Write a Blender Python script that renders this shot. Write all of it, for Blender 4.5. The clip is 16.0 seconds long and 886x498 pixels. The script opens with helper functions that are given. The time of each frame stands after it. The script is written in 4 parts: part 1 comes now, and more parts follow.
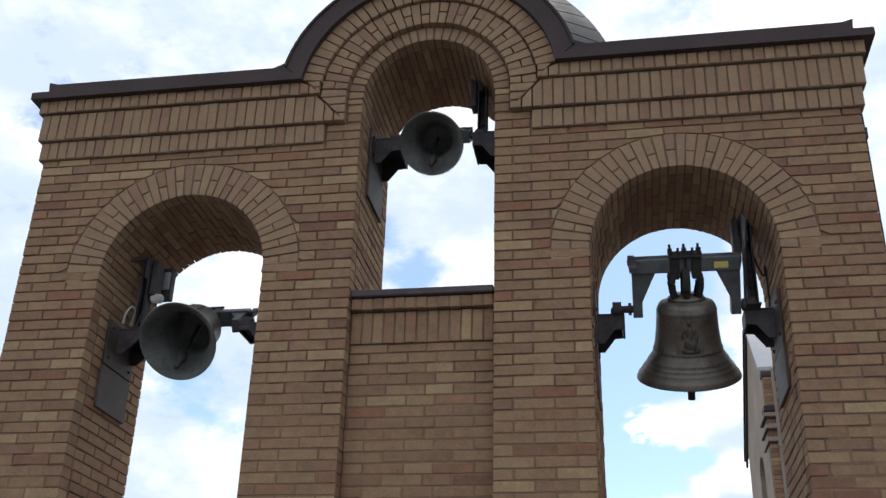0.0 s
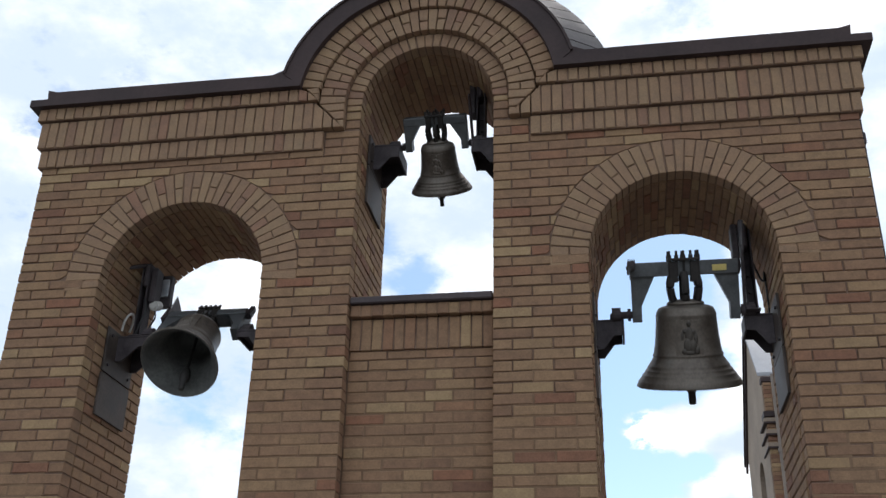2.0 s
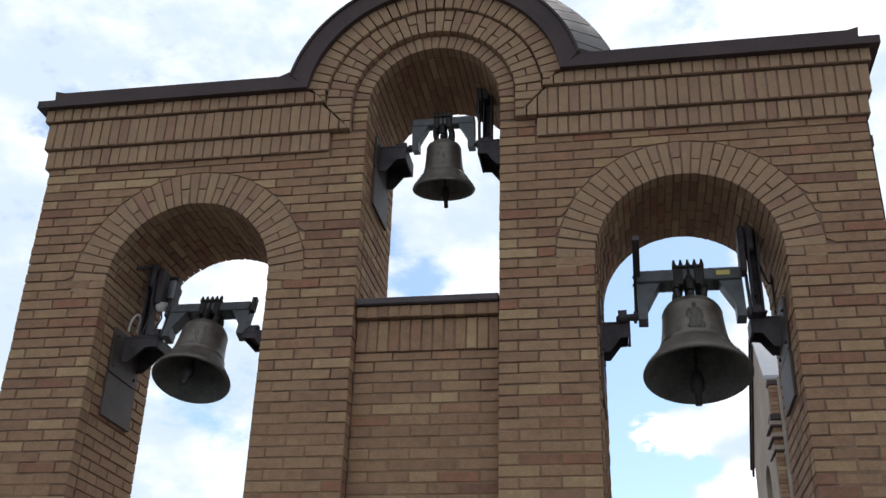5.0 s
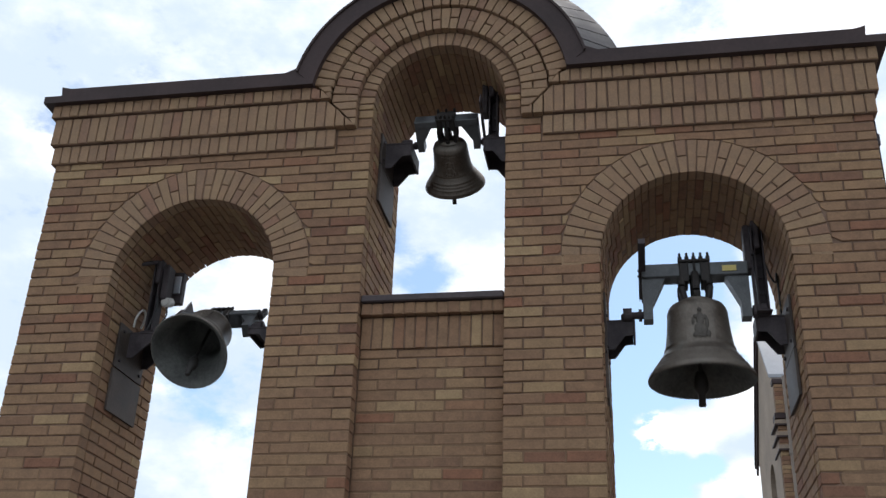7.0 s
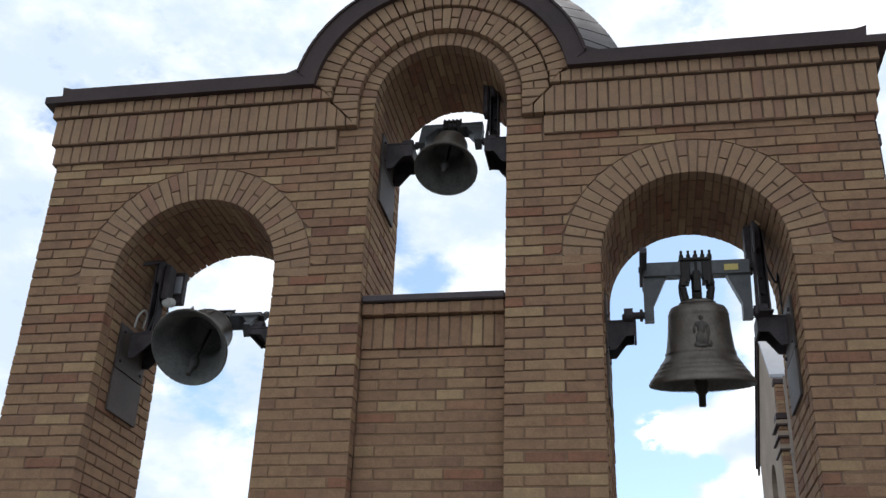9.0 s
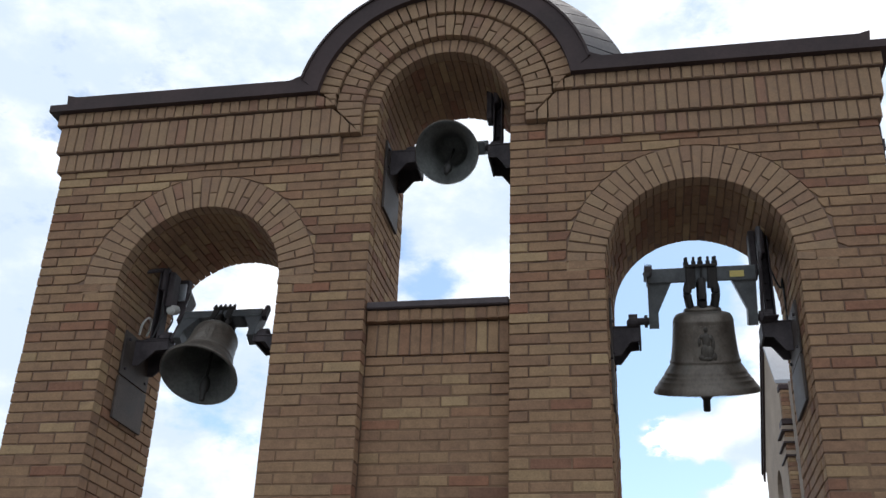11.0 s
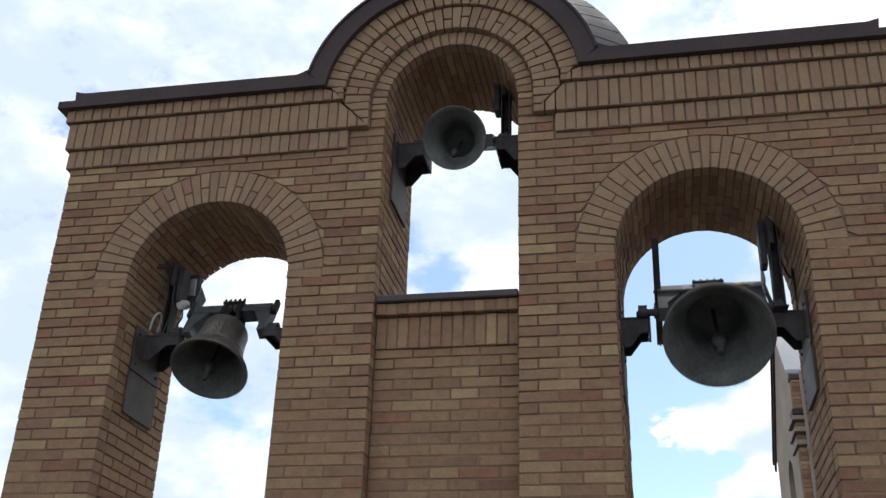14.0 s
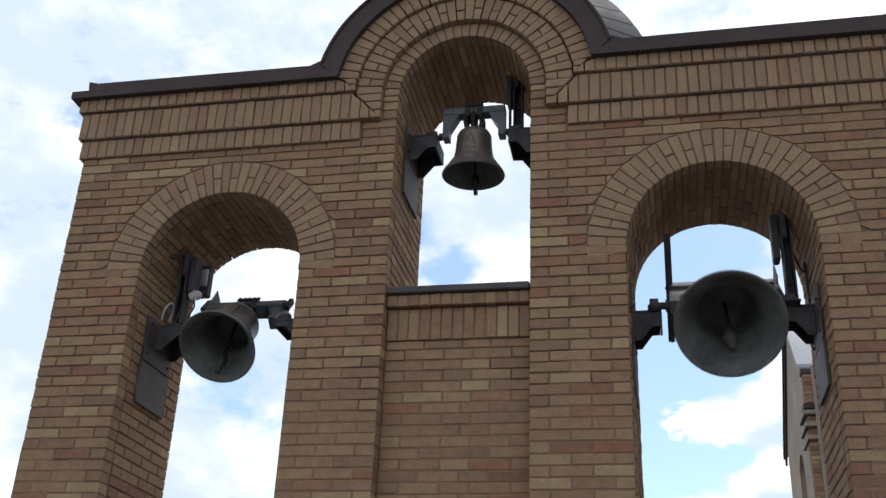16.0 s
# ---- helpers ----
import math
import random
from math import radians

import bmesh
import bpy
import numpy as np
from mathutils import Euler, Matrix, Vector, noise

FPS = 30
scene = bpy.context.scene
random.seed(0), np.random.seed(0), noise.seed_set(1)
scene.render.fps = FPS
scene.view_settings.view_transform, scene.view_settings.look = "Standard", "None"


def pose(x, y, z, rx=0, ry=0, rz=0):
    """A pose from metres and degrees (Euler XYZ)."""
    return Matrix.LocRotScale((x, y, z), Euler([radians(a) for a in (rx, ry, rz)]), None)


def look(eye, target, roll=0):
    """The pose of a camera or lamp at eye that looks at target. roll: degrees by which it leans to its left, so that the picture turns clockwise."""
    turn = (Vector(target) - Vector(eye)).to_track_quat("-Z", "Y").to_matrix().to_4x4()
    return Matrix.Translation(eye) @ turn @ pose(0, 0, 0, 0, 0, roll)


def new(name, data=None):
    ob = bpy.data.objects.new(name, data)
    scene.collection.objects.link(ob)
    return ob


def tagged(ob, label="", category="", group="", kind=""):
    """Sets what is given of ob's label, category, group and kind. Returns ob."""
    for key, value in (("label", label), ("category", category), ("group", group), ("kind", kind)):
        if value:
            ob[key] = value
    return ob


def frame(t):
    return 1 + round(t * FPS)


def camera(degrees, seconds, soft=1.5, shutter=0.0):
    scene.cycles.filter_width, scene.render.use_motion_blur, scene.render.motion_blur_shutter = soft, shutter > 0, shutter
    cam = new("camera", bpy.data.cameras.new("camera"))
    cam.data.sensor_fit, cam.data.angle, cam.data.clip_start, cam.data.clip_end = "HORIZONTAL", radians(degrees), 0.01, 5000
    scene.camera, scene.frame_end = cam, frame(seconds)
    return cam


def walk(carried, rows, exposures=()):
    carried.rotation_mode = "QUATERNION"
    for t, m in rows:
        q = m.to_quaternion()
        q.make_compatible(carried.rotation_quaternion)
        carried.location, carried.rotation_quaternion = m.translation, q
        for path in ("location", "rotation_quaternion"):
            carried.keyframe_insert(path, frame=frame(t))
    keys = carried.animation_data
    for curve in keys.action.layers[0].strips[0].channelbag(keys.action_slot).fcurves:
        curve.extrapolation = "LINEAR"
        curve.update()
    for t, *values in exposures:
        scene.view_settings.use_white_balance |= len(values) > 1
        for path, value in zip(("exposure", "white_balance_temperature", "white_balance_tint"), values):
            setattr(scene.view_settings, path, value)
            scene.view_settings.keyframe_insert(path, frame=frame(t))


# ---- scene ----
cam = camera(45.79, 16.0, soft=1.45, shutter=0.35)
walk(cam, [
    (0.0, pose(1.382, -6.81, 1.6, 115.987, -1.491, 9.473)),
    (0.5, pose(1.382, -6.81, 1.6, 116.079, -1.400, 9.443)),
    (1.0, pose(1.382, -6.81, 1.6, 116.153, -1.370, 9.469)),
    (1.5, pose(1.382, -6.81, 1.6, 116.315, -1.353, 9.427)),
    (2.0, pose(1.382, -6.81, 1.6, 116.336, -1.313, 9.508)),
    (2.5, pose(1.382, -6.81, 1.6, 116.349, -1.408, 9.543)),
    (3.0, pose(1.382, -6.81, 1.6, 116.377, -1.510, 9.590)),
    (3.5, pose(1.382, -6.81, 1.6, 116.414, -1.659, 9.597)),
    (4.0, pose(1.382, -6.81, 1.6, 116.477, -1.594, 9.646)),
    (6.5, pose(1.382, -6.81, 1.6, 116.294, -1.834, 9.906)),
    (7.0, pose(1.382, -6.81, 1.6, 116.266, -1.968, 9.870)),
    (7.5, pose(1.382, -6.81, 1.6, 116.215, -1.968, 9.870)),
    (8.0, pose(1.382, -6.81, 1.6, 116.221, -2.006, 9.852)),
    (8.5, pose(1.382, -6.81, 1.6, 116.252, -1.908, 9.934)),
    (9.0, pose(1.382, -6.81, 1.6, 116.267, -1.981, 9.922)),
    (11.5, pose(1.382, -6.81, 1.6, 116.655, -1.745, 10.469)),
    (12.0, pose(1.382, -6.81, 1.6, 116.609, -1.272, 11.100)),
    (12.5, pose(1.382, -6.81, 1.6, 116.506, -1.191, 11.376)),
    (13.0, pose(1.382, -6.81, 1.6, 116.435, -1.513, 11.150)),
    (13.5, pose(1.382, -6.81, 1.6, 116.354, -1.695, 10.959)),
    (14.0, pose(1.382, -6.81, 1.6, 116.193, -1.662, 10.868)),
    (14.5, pose(1.382, -6.81, 1.6, 115.982, -1.801, 10.851)),
    (15.0, pose(1.382, -6.81, 1.6, 115.889, -1.999, 10.844)),
    (15.5, pose(1.382, -6.81, 1.6, 115.763, -2.202, 11.000)),
    (16.0, pose(1.382, -6.81, 1.6, 115.739, -2.250, 11.278)),
], exposures=[(0.0, 0.17, 6478, 13.1), (16.0, 0.17, 6478, 13.1)])

# ---------------------------------------------------------------- light
SUN_EL, SUN_AZ = 58.0, 20.0   # sun high behind the tower, veiled by cloud


def sky_world():
    w = bpy.data.worlds.new("sky")
    scene.world = w
    w.use_nodes = True
    nt = w.node_tree
    nt.nodes.clear()
    N, L = nt.nodes.new, nt.links.new
    out, bg = N("ShaderNodeOutputWorld"), N("ShaderNodeBackground")
    tc = N("ShaderNodeTexCoord")
    sky = N("ShaderNodeTexSky")
    sky.sky_type, sky.sun_disc = "NISHITA", False
    sky.sun_elevation, sky.sun_rotation = radians(SUN_EL), radians(SUN_AZ)
    sky.air_density, sky.dust_density, sky.ozone_density = 1.0, 0.6, 1.0
    gain = N("ShaderNodeVectorMath")
    gain.operation = "MULTIPLY"
    gain.inputs[1].default_value = SKY_GAIN
    L(sky.outputs["Color"], gain.inputs[0])

    def math_node(op, a, b):
        n = N("ShaderNodeMath")
        n.operation = op
        for i, v in enumerate((a, b)):
            if isinstance(v, (int, float)):
                n.inputs[i].default_value = v
            elif v is not None:
                L(v, n.inputs[i])
        return n.outputs[0]

    def noise_node(scale, detail, rough, offset):
        m = N("ShaderNodeMapping")
        m.inputs["Location"].default_value = offset
        m.inputs["Scale"].default_value = (1, 1, 1.7)
        L(tc.outputs["Generated"], m.inputs["Vector"])
        n = N("ShaderNodeTexNoise")
        n.inputs["Scale"].default_value, n.inputs["Detail"].default_value = scale, detail
        n.inputs["Roughness"].default_value = rough
        L(m.outputs["Vector"], n.inputs["Vector"])
        return n.outputs["Fac"]

    big = noise_node(3.0, 4, 0.55, (0.3, 0.1, 0.7))
    fine = noise_node(13.0, 10, 0.6, (2.0, 1.1, 0.4))
    cover = math_node("ADD", math_node("MULTIPLY", big, 1.0), math_node("MULTIPLY", fine, 0.85))
    wisps = noise_node(36.0, 8, 0.62, (0.7, 3.1, 1.4))
    cover = math_node("ADD", cover, math_node("MULTIPLY", math_node("SUBTRACT", wisps, 0.5), 0.44))
    billow = noise_node(44.0, 8, 0.55, (1.7, 0.2, 3.3))
    bright = noise_node(6.5, 8, 0.58, (5.2, 0.4, 1.9))
    # gaps in the cloud where the blue comes through: direction, radius, depth
    for way, radius, depth in GAPS:
        dist = N("ShaderNodeVectorMath")
        dist.operation = "DISTANCE"
        L(tc.outputs["Generated"], dist.inputs[0])
        dist.inputs[1].default_value = way
        mr = N("ShaderNodeMapRange")
        mr.interpolation_type = "SMOOTHSTEP"
        L(dist.outputs["Value"], mr.inputs["Value"])
        mr.inputs["From Min"].default_value, mr.inputs["From Max"].default_value = 0.0, radius
        mr.inputs["To Min"].default_value, mr.inputs["To Max"].default_value = depth, 0.0
        amount = mr.outputs["Result"]
        if depth < 0:   # thick heaps are ragged and also the brightest
            bright = math_node("SUBTRACT", bright, math_node("MULTIPLY", amount, 0.65))
            amount = math_node("MULTIPLY", amount, math_node("SUBTRACT", math_node("MULTIPLY", billow, 4.0), 1.05))
        cover = math_node("SUBTRACT", cover, amount)
    ramp = N("ShaderNodeMapRange")
    ramp.interpolation_type = "SMOOTHSTEP"
    L(cover, ramp.inputs["Value"])
    ramp.inputs["From Min"].default_value, ramp.inputs["From Max"].default_value = 0.52, 0.84
    shade = N("ShaderNodeMix")
    shade.data_type = "RGBA"
    tone = N("ShaderNodeMapRange")
    tone.interpolation_type = "SMOOTHSTEP"
    L(bright, tone.inputs["Value"])
    tone.inputs["From Min"].default_value, tone.inputs["From Max"].default_value = 0.43, 0.73
    L(tone.outputs["Result"], shade.inputs["Factor"])
    shade.inputs["A"].default_value = (0.66, 0.79, 0.92, 1)
    shade.inputs["B"].default_value = (1.13, 1.17, 1.20, 1)
    mix = N("ShaderNodeMix")
    mix.data_type = "RGBA"
    L(ramp.outputs["Result"], mix.inputs["Factor"])
    L(gain.outputs["Vector"], mix.inputs["A"])
    L(shade.outputs["Result"], mix.inputs["B"])
    L(mix.outputs["Result"], bg.inputs["Color"])
    bg.inputs["Strength"].default_value = 1.0
    L(bg.outputs["Background"], out.inputs["Surface"])


SKY_GAIN = (0.156, 0.165, 0.156)
GAPS = [((0.009, 0.904, 0.427), 0.10, 0.55), ((0.071, 0.898, 0.433), 0.10, 0.55), ((-0.001, 0.939, 0.345), 0.10, 0.46),
        ((-0.205, 0.888, 0.412), 0.050, 0.40), ((-0.168, 0.892, 0.418), 0.045, 0.34), ((-0.212, 0.868, 0.450), 0.030, 0.34), ((-0.120, 0.892, 0.435), 0.03, 0.16), ((-0.386, 0.875, 0.292), 0.09, 0.25), ((0.079, 0.785, 0.614), 0.045, 0.16), ((0.187, 0.773, 0.606), 0.09, -0.30), ((0.03, 0.76, 0.65), 0.05, -0.25),
        ((0.0, 0.967, 0.255), 0.09, 0.50), ((0.08, 0.94, 0.33), 0.06, 0.42), ((0.30, 0.86, 0.50), 0.10, 0.36), ((0.06, 0.967, 0.25), 0.04, 0.25),
        ((0.012, 0.948, 0.315), 0.045, 0.30), ((0.021, 0.969, 0.247), 0.045, 0.30), ((0.070, 0.966, 0.251), 0.022, 0.30),
        ((0.012, 0.959, 0.285), 0.029, -0.46), ((0.026, 0.960, 0.277), 0.030, -0.52), ((0.058, 0.959, 0.280), 0.034, -0.47), ((0.030, 0.957, 0.290), 0.026, -0.40), ((0.090, 0.952, 0.296), 0.030, -0.30), ((0.108, 0.945, 0.309), 0.030, -0.36),
        ((0.075, 0.970, 0.232), 0.022, -0.45), ((0.104, 0.965, 0.240), 0.030, -0.52)]
sky_world()
sun = new("sun", bpy.data.lights.new("sun", "SUN"))
sun.data.energy, sun.data.angle, sun.data.color = 0.9, radians(12), (1.0, 0.95, 0.88)
# the sky's sun_rotation turns clockwise from +y
_az, _el = radians(SUN_AZ), radians(SUN_EL)
_sd = Vector((math.sin(_az) * math.cos(_el), math.cos(_az) * math.cos(_el), math.sin(_el)))
sun.matrix_world = look(_sd * 50, (0, 0, 0))


# ---------------------------------------------------------------- materials
def material(name, ramp, rough=0.8, metal=0.0, grain=60.0, stain=2.5, bump=0.3, vary=0.35, per_object=False, rough_vary=0.12, bump_dist=0.004):
    """Procedural surface: a colour ramp picked per piece or by stains, fine grain and relief."""
    m = bpy.data.materials.new(name)
    m.use_nodes = True
    nt = m.node_tree
    N, L = nt.nodes.new, nt.links.new
    b = nt.nodes["Principled BSDF"]
    b.inputs["Metallic"].default_value = metal
    tc = N("ShaderNodeTexCoord")
    oi = N("ShaderNodeObjectInfo")
    shift = N("ShaderNodeVectorMath")
    shift.operation = "MULTIPLY_ADD"
    L(oi.outputs["Random"], shift.inputs[0])
    shift.inputs[1].default_value = (37.0, 17.0, 23.0) if per_object else (0, 0, 0)
    L(tc.outputs["Object"], shift.inputs[2])

    def nz(scale, detail, rough_=0.6):
        n = N("ShaderNodeTexNoise")
        n.inputs["Scale"].default_value, n.inputs["Detail"].default_value, n.inputs["Roughness"].default_value = scale, detail, rough_
        L(shift.outputs["Vector"], n.inputs["Vector"])
        return n.outputs["Fac"]

    coarse, fine = nz(stain, 5), nz(grain, 6, 0.7)
    cr = N("ShaderNodeValToRGB")
    cr.color_ramp.interpolation = "LINEAR"
    while len(cr.color_ramp.elements) < len(ramp):
        cr.color_ramp.elements.new(0.5)
    for e, (p, c) in zip(cr.color_ramp.elements, ramp):
        e.position, e.color = p, (*c, 1)
    if per_object:
        L(oi.outputs["Random"], cr.inputs["Fac"])
    else:
        L(coarse, cr.inputs["Fac"])
    # darker and lighter mottling
    both = N("ShaderNodeMath")
    both.operation = "ADD"
    L(coarse, both.inputs[0])
    L(fine, both.inputs[1])
    mr = N("ShaderNodeMapRange")
    L(both.outputs[0], mr.inputs["Value"])
    mr.inputs["From Min"].default_value, mr.inputs["From Max"].default_value = 0.65, 1.35
    mr.inputs["To Min"].default_value, mr.inputs["To Max"].default_value = 1 - vary, 1 + vary
    mul = N("ShaderNodeVectorMath")
    mul.operation = "SCALE"
    L(cr.outputs["Color"], mul.inputs[0])
    L(mr.outputs["Result"], mul.inputs["Scale"])
    L(mul.outputs["Vector"], b.inputs["Base Color"])
    rr = N("ShaderNodeMapRange")
    L(coarse, rr.inputs["Value"])
    rr.inputs["From Min"].default_value, rr.inputs["From Max"].default_value = 0.3, 0.7
    rr.inputs["To Min"].default_value, rr.inputs["To Max"].default_value = rough - rough_vary, min(1.0, rough + rough_vary)
    L(rr.outputs["Result"], b.inputs["Roughness"])
    bp = N("ShaderNodeBump")
    bp.inputs["Strength"].default_value, bp.inputs["Distance"].default_value = bump, bump_dist
    L(fine, bp.inputs["Height"])
    L(bp.outputs["Normal"], b.inputs["Normal"])
    return m


# one kiln's bricks: mixed for the walls, sorted for frieze and arches
BRICK = material("buff_brick", [(0.0, (0.257, 0.155, 0.092)), (0.14, (0.301, 0.190, 0.106)), (0.30, (0.247, 0.143, 0.087)), (0.46, (0.282, 0.172, 0.097)), (0.60, (0.220, 0.127, 0.079)),
                                (0.70, (0.266, 0.159, 0.093)), (0.78, (0.253, 0.120, 0.072)), (0.86, (0.197, 0.104, 0.067)), (0.93, (0.315, 0.206, 0.113)), (1.0, (0.359, 0.244, 0.134))],
                 rough=0.88, grain=70, stain=11, bump=0.7, vary=0.28, per_object=True, bump_dist=0.006)
BRICK_SORTED = material("sorted_buff_brick", [(0.0, (0.266, 0.164, 0.096)), (0.25, (0.293, 0.188, 0.107)), (0.5, (0.259, 0.157, 0.093)), (0.72, (0.280, 0.174, 0.101)), (0.86, (0.235, 0.136, 0.085)), (0.95, (0.257, 0.138, 0.086)), (1.0, (0.320, 0.214, 0.121))],
                        rough=0.88, grain=70, stain=11, bump=0.7, vary=0.26, per_object=True, bump_dist=0.006)
MORTAR = material("mortar", [(0.3, (0.137, 0.087, 0.063)), (0.7, (0.217, 0.141, 0.101))], rough=0.95, grain=120, stain=4, bump=0.6, vary=0.25)
MORTAR_LOW = material("flush_mortar", [(0.3, (0.177, 0.108, 0.067)), (0.7, (0.231, 0.146, 0.091))], rough=0.95, grain=120, stain=4, bump=0.6, vary=0.25)
COPING = material("coping_metal", [(0.3, (0.040, 0.026, 0.024)), (0.7, (0.060, 0.040, 0.038))], rough=0.55, metal=0.0, grain=30, stain=2.2, bump=0.1, vary=0.25)
ROOFING = material("roof_panel", [(0.3, (0.066, 0.058, 0.058)), (0.7, (0.102, 0.091, 0.090))], rough=0.68, grain=40, stain=5, bump=0.15, vary=0.25)
SILLM = material("sill_metal", [(0.3, (0.058, 0.044, 0.044)), (0.7, (0.09, 0.07, 0.07))], rough=0.55, grain=40, stain=4, bump=0.12, vary=0.25)
BRONZE = material("aged_bronze", [(0.25, (0.108, 0.087, 0.071)), (0.5, (0.156, 0.131, 0.107)), (0.75, (0.142, 0.131, 0.114))], rough=0.52, metal=0.55, grain=55, stain=6, bump=0.25, vary=0.4, rough_vary=0.15)
BRONZE_IN = material("dull_bronze_inside", [(0.3, (0.079, 0.079, 0.074)), (0.7, (0.133, 0.136, 0.126))], rough=0.75, metal=0.2, grain=40, stain=5, bump=0.25, vary=0.35)
STEEL = material("painted_steel", [(0.3, (0.042, 0.034, 0.036)), (0.7, (0.074, 0.062, 0.064))], rough=0.62, metal=0.0, grain=60, stain=7, bump=0.2, vary=0.35)
YOKE = material("grey_painted_yoke", [(0.3, (0.072, 0.076, 0.078)), (0.7, (0.11, 0.114, 0.116))], rough=0.5, metal=0.1, grain=60, stain=7, bump=0.2, vary=0.3)
IRON = material("dark_iron", [(0.3, (0.022, 0.02, 0.019)), (0.7, (0.042, 0.036, 0.032))], rough=0.6, metal=0.3, grain=60, stain=8, bump=0.3, vary=0.35)
RELIEF = material("dark_relief", [(0.3, (0.065, 0.055, 0.046)), (0.7, (0.10, 0.087, 0.072))], rough=0.6, metal=0.4, grain=60, stain=8, bump=0.3, vary=0.35)
CLAPPER = material("worn_iron", [(0.3, (0.022, 0.020, 0.018)), (0.7, (0.038, 0.034, 0.030))], rough=0.6, metal=0.3, grain=60, stain=8, bump=0.3, vary=0.35)
ALU = material("brushed_aluminium", [(0.3, (0.38, 0.39, 0.41)), (0.7, (0.48, 0.49, 0.51))], rough=0.45, metal=0.6, grain=80, stain=6, bump=0.1, vary=0.15)
YELLOW = material("yellow_label", [(0.3, (0.55, 0.42, 0.12)), (0.7, (0.62, 0.50, 0.18))], rough=0.6, vary=0.15, bump=0.05)
CABLE_W = material("white_cable", [(0.3, (0.5, 0.48, 0.44)), (0.7, (0.6, 0.58, 0.54))], rough=0.5, vary=0.15, bump=0.05)
CABLE_B = material("black_cable", [(0.3, (0.02, 0.02, 0.02)), (0.7, (0.035, 0.035, 0.035))], rough=0.5, vary=0.15, bump=0.05)
PAVING = material("asphalt", [(0.3, (0.12, 0.113, 0.105)), (0.7, (0.18, 0.17, 0.157))], rough=0.9, grain=40, stain=0.6, bump=0.5, vary=0.3)
FARWALL = material("far_buff_brick_wall", [(0.3, (0.262, 0.201, 0.148)), (0.7, (0.320, 0.250, 0.188))], rough=0.9, grain=14, stain=1.3, bump=0.4, vary=0.2)
FARROOF = material("pale_metal_roof", [(0.3, (0.30, 0.30, 0.315)), (0.7, (0.37, 0.37, 0.385))], rough=0.6, grain=20, stain=1.5, bump=0.1, vary=0.12)
FARGLASS = material("dark_window", [(0.3, (0.03, 0.022, 0.018)), (0.7, (0.05, 0.04, 0.033))], rough=0.3, vary=0.2, bump=0.05)
PIPE = material("brown_downpipe", [(0.3, (0.17, 0.13, 0.10)), (0.7, (0.22, 0.175, 0.135))], rough=0.5, vary=0.2, bump=0.1)

PLATE = material("weathered_plate", [(0.3, (0.054, 0.042, 0.036)), (0.7, (0.094, 0.074, 0.063))], rough=0.62, metal=0.0, grain=50, stain=5, bump=0.12, vary=0.35)
for _m, _s in ((COPING, 0.2), (ROOFING, 0.3), (SILLM, 0.25), (STEEL, 0.22), (PLATE, 0.25), (YOKE, 0.45), (IRON, 0.35), (BRICK, 0.25), (MORTAR, 0.2), (MORTAR_LOW, 0.2)):
    _m.node_tree.nodes["Principled BSDF"].inputs["Specular IOR Level"].default_value = _s


# ---------------------------------------------------------------- mesh helpers
def part(name, bm, mat, parent=None, label="", m=None, smooth=False):
    me = bpy.data.meshes.new(name)
    bmesh.ops.recalc_face_normals(bm, faces=bm.faces)
    bm.to_mesh(me)
    bm.free()
    me.materials.append(mat)
    if smooth:
        for p in me.polygons:
            p.use_smooth = True
    ob = new(name, me)
    if m is not None:
        ob.matrix_basis = m
    if parent is not None:
        ob.parent = parent
    if label:
        tagged(ob, label)
    return ob


def empty(name, m=None):
    ob = new(name)
    ob.empty_display_size = 0.1
    if m is not None:
        ob.matrix_basis = m
    return ob


def add_box(bm, x0, x1, y0, y1, z0, z1, bevel=0.0):
    vs = [bm.verts.new((x, y, z)) for x in (x0, x1) for y in (y0, y1) for z in (z0, z1)]
    fs = [bm.faces.new([vs[i] for i in q]) for q in ((0, 1, 3, 2), (4, 6, 7, 5), (0, 4, 5, 1), (2, 3, 7, 6), (0, 2, 6, 4), (1, 5, 7, 3))]
    if bevel:
        es = {e for f in fs for e in f.edges}
        bmesh.ops.bevel(bm, geom=list(es), offset=bevel, segments=1, affect="EDGES", profile=0.5)
    return bm


def box(x0, x1, y0, y1, z0, z1, bevel=0.0):
    return add_box(bmesh.new(), x0, x1, y0, y1, z0, z1, bevel)


def add_prism(bm, poly, y0, y1):
    """A polygon in the xz plane, pushed through from y0 to y1."""
    a = [bm.verts.new((x, y0, z)) for x, z in poly]
    b = [bm.verts.new((x, y1, z)) for x, z in poly]
    bm.faces.new(a)
    bm.faces.new(b[::-1])
    n = len(poly)
    for i in range(n):
        bm.faces.new((a[i], b[i], b[(i + 1) % n], a[(i + 1) % n]))
    return bm


def prism(poly, y0, y1):
    return add_prism(bmesh.new(), poly, y0, y1)


def prism_x(poly, x0, x1):
    """A polygon in the yz plane, pushed through from x0 to x1."""
    bm = bmesh.new()
    a = [bm.verts.new((x0, y, z)) for y, z in poly]
    b = [bm.verts.new((x1, y, z)) for y, z in poly]
    bm.faces.new(a)
    bm.faces.new(b[::-1])
    n = len(poly)
    for i in range(n):
        bm.faces.new((a[i], b[i], b[(i + 1) % n], a[(i + 1) % n]))
    return bm


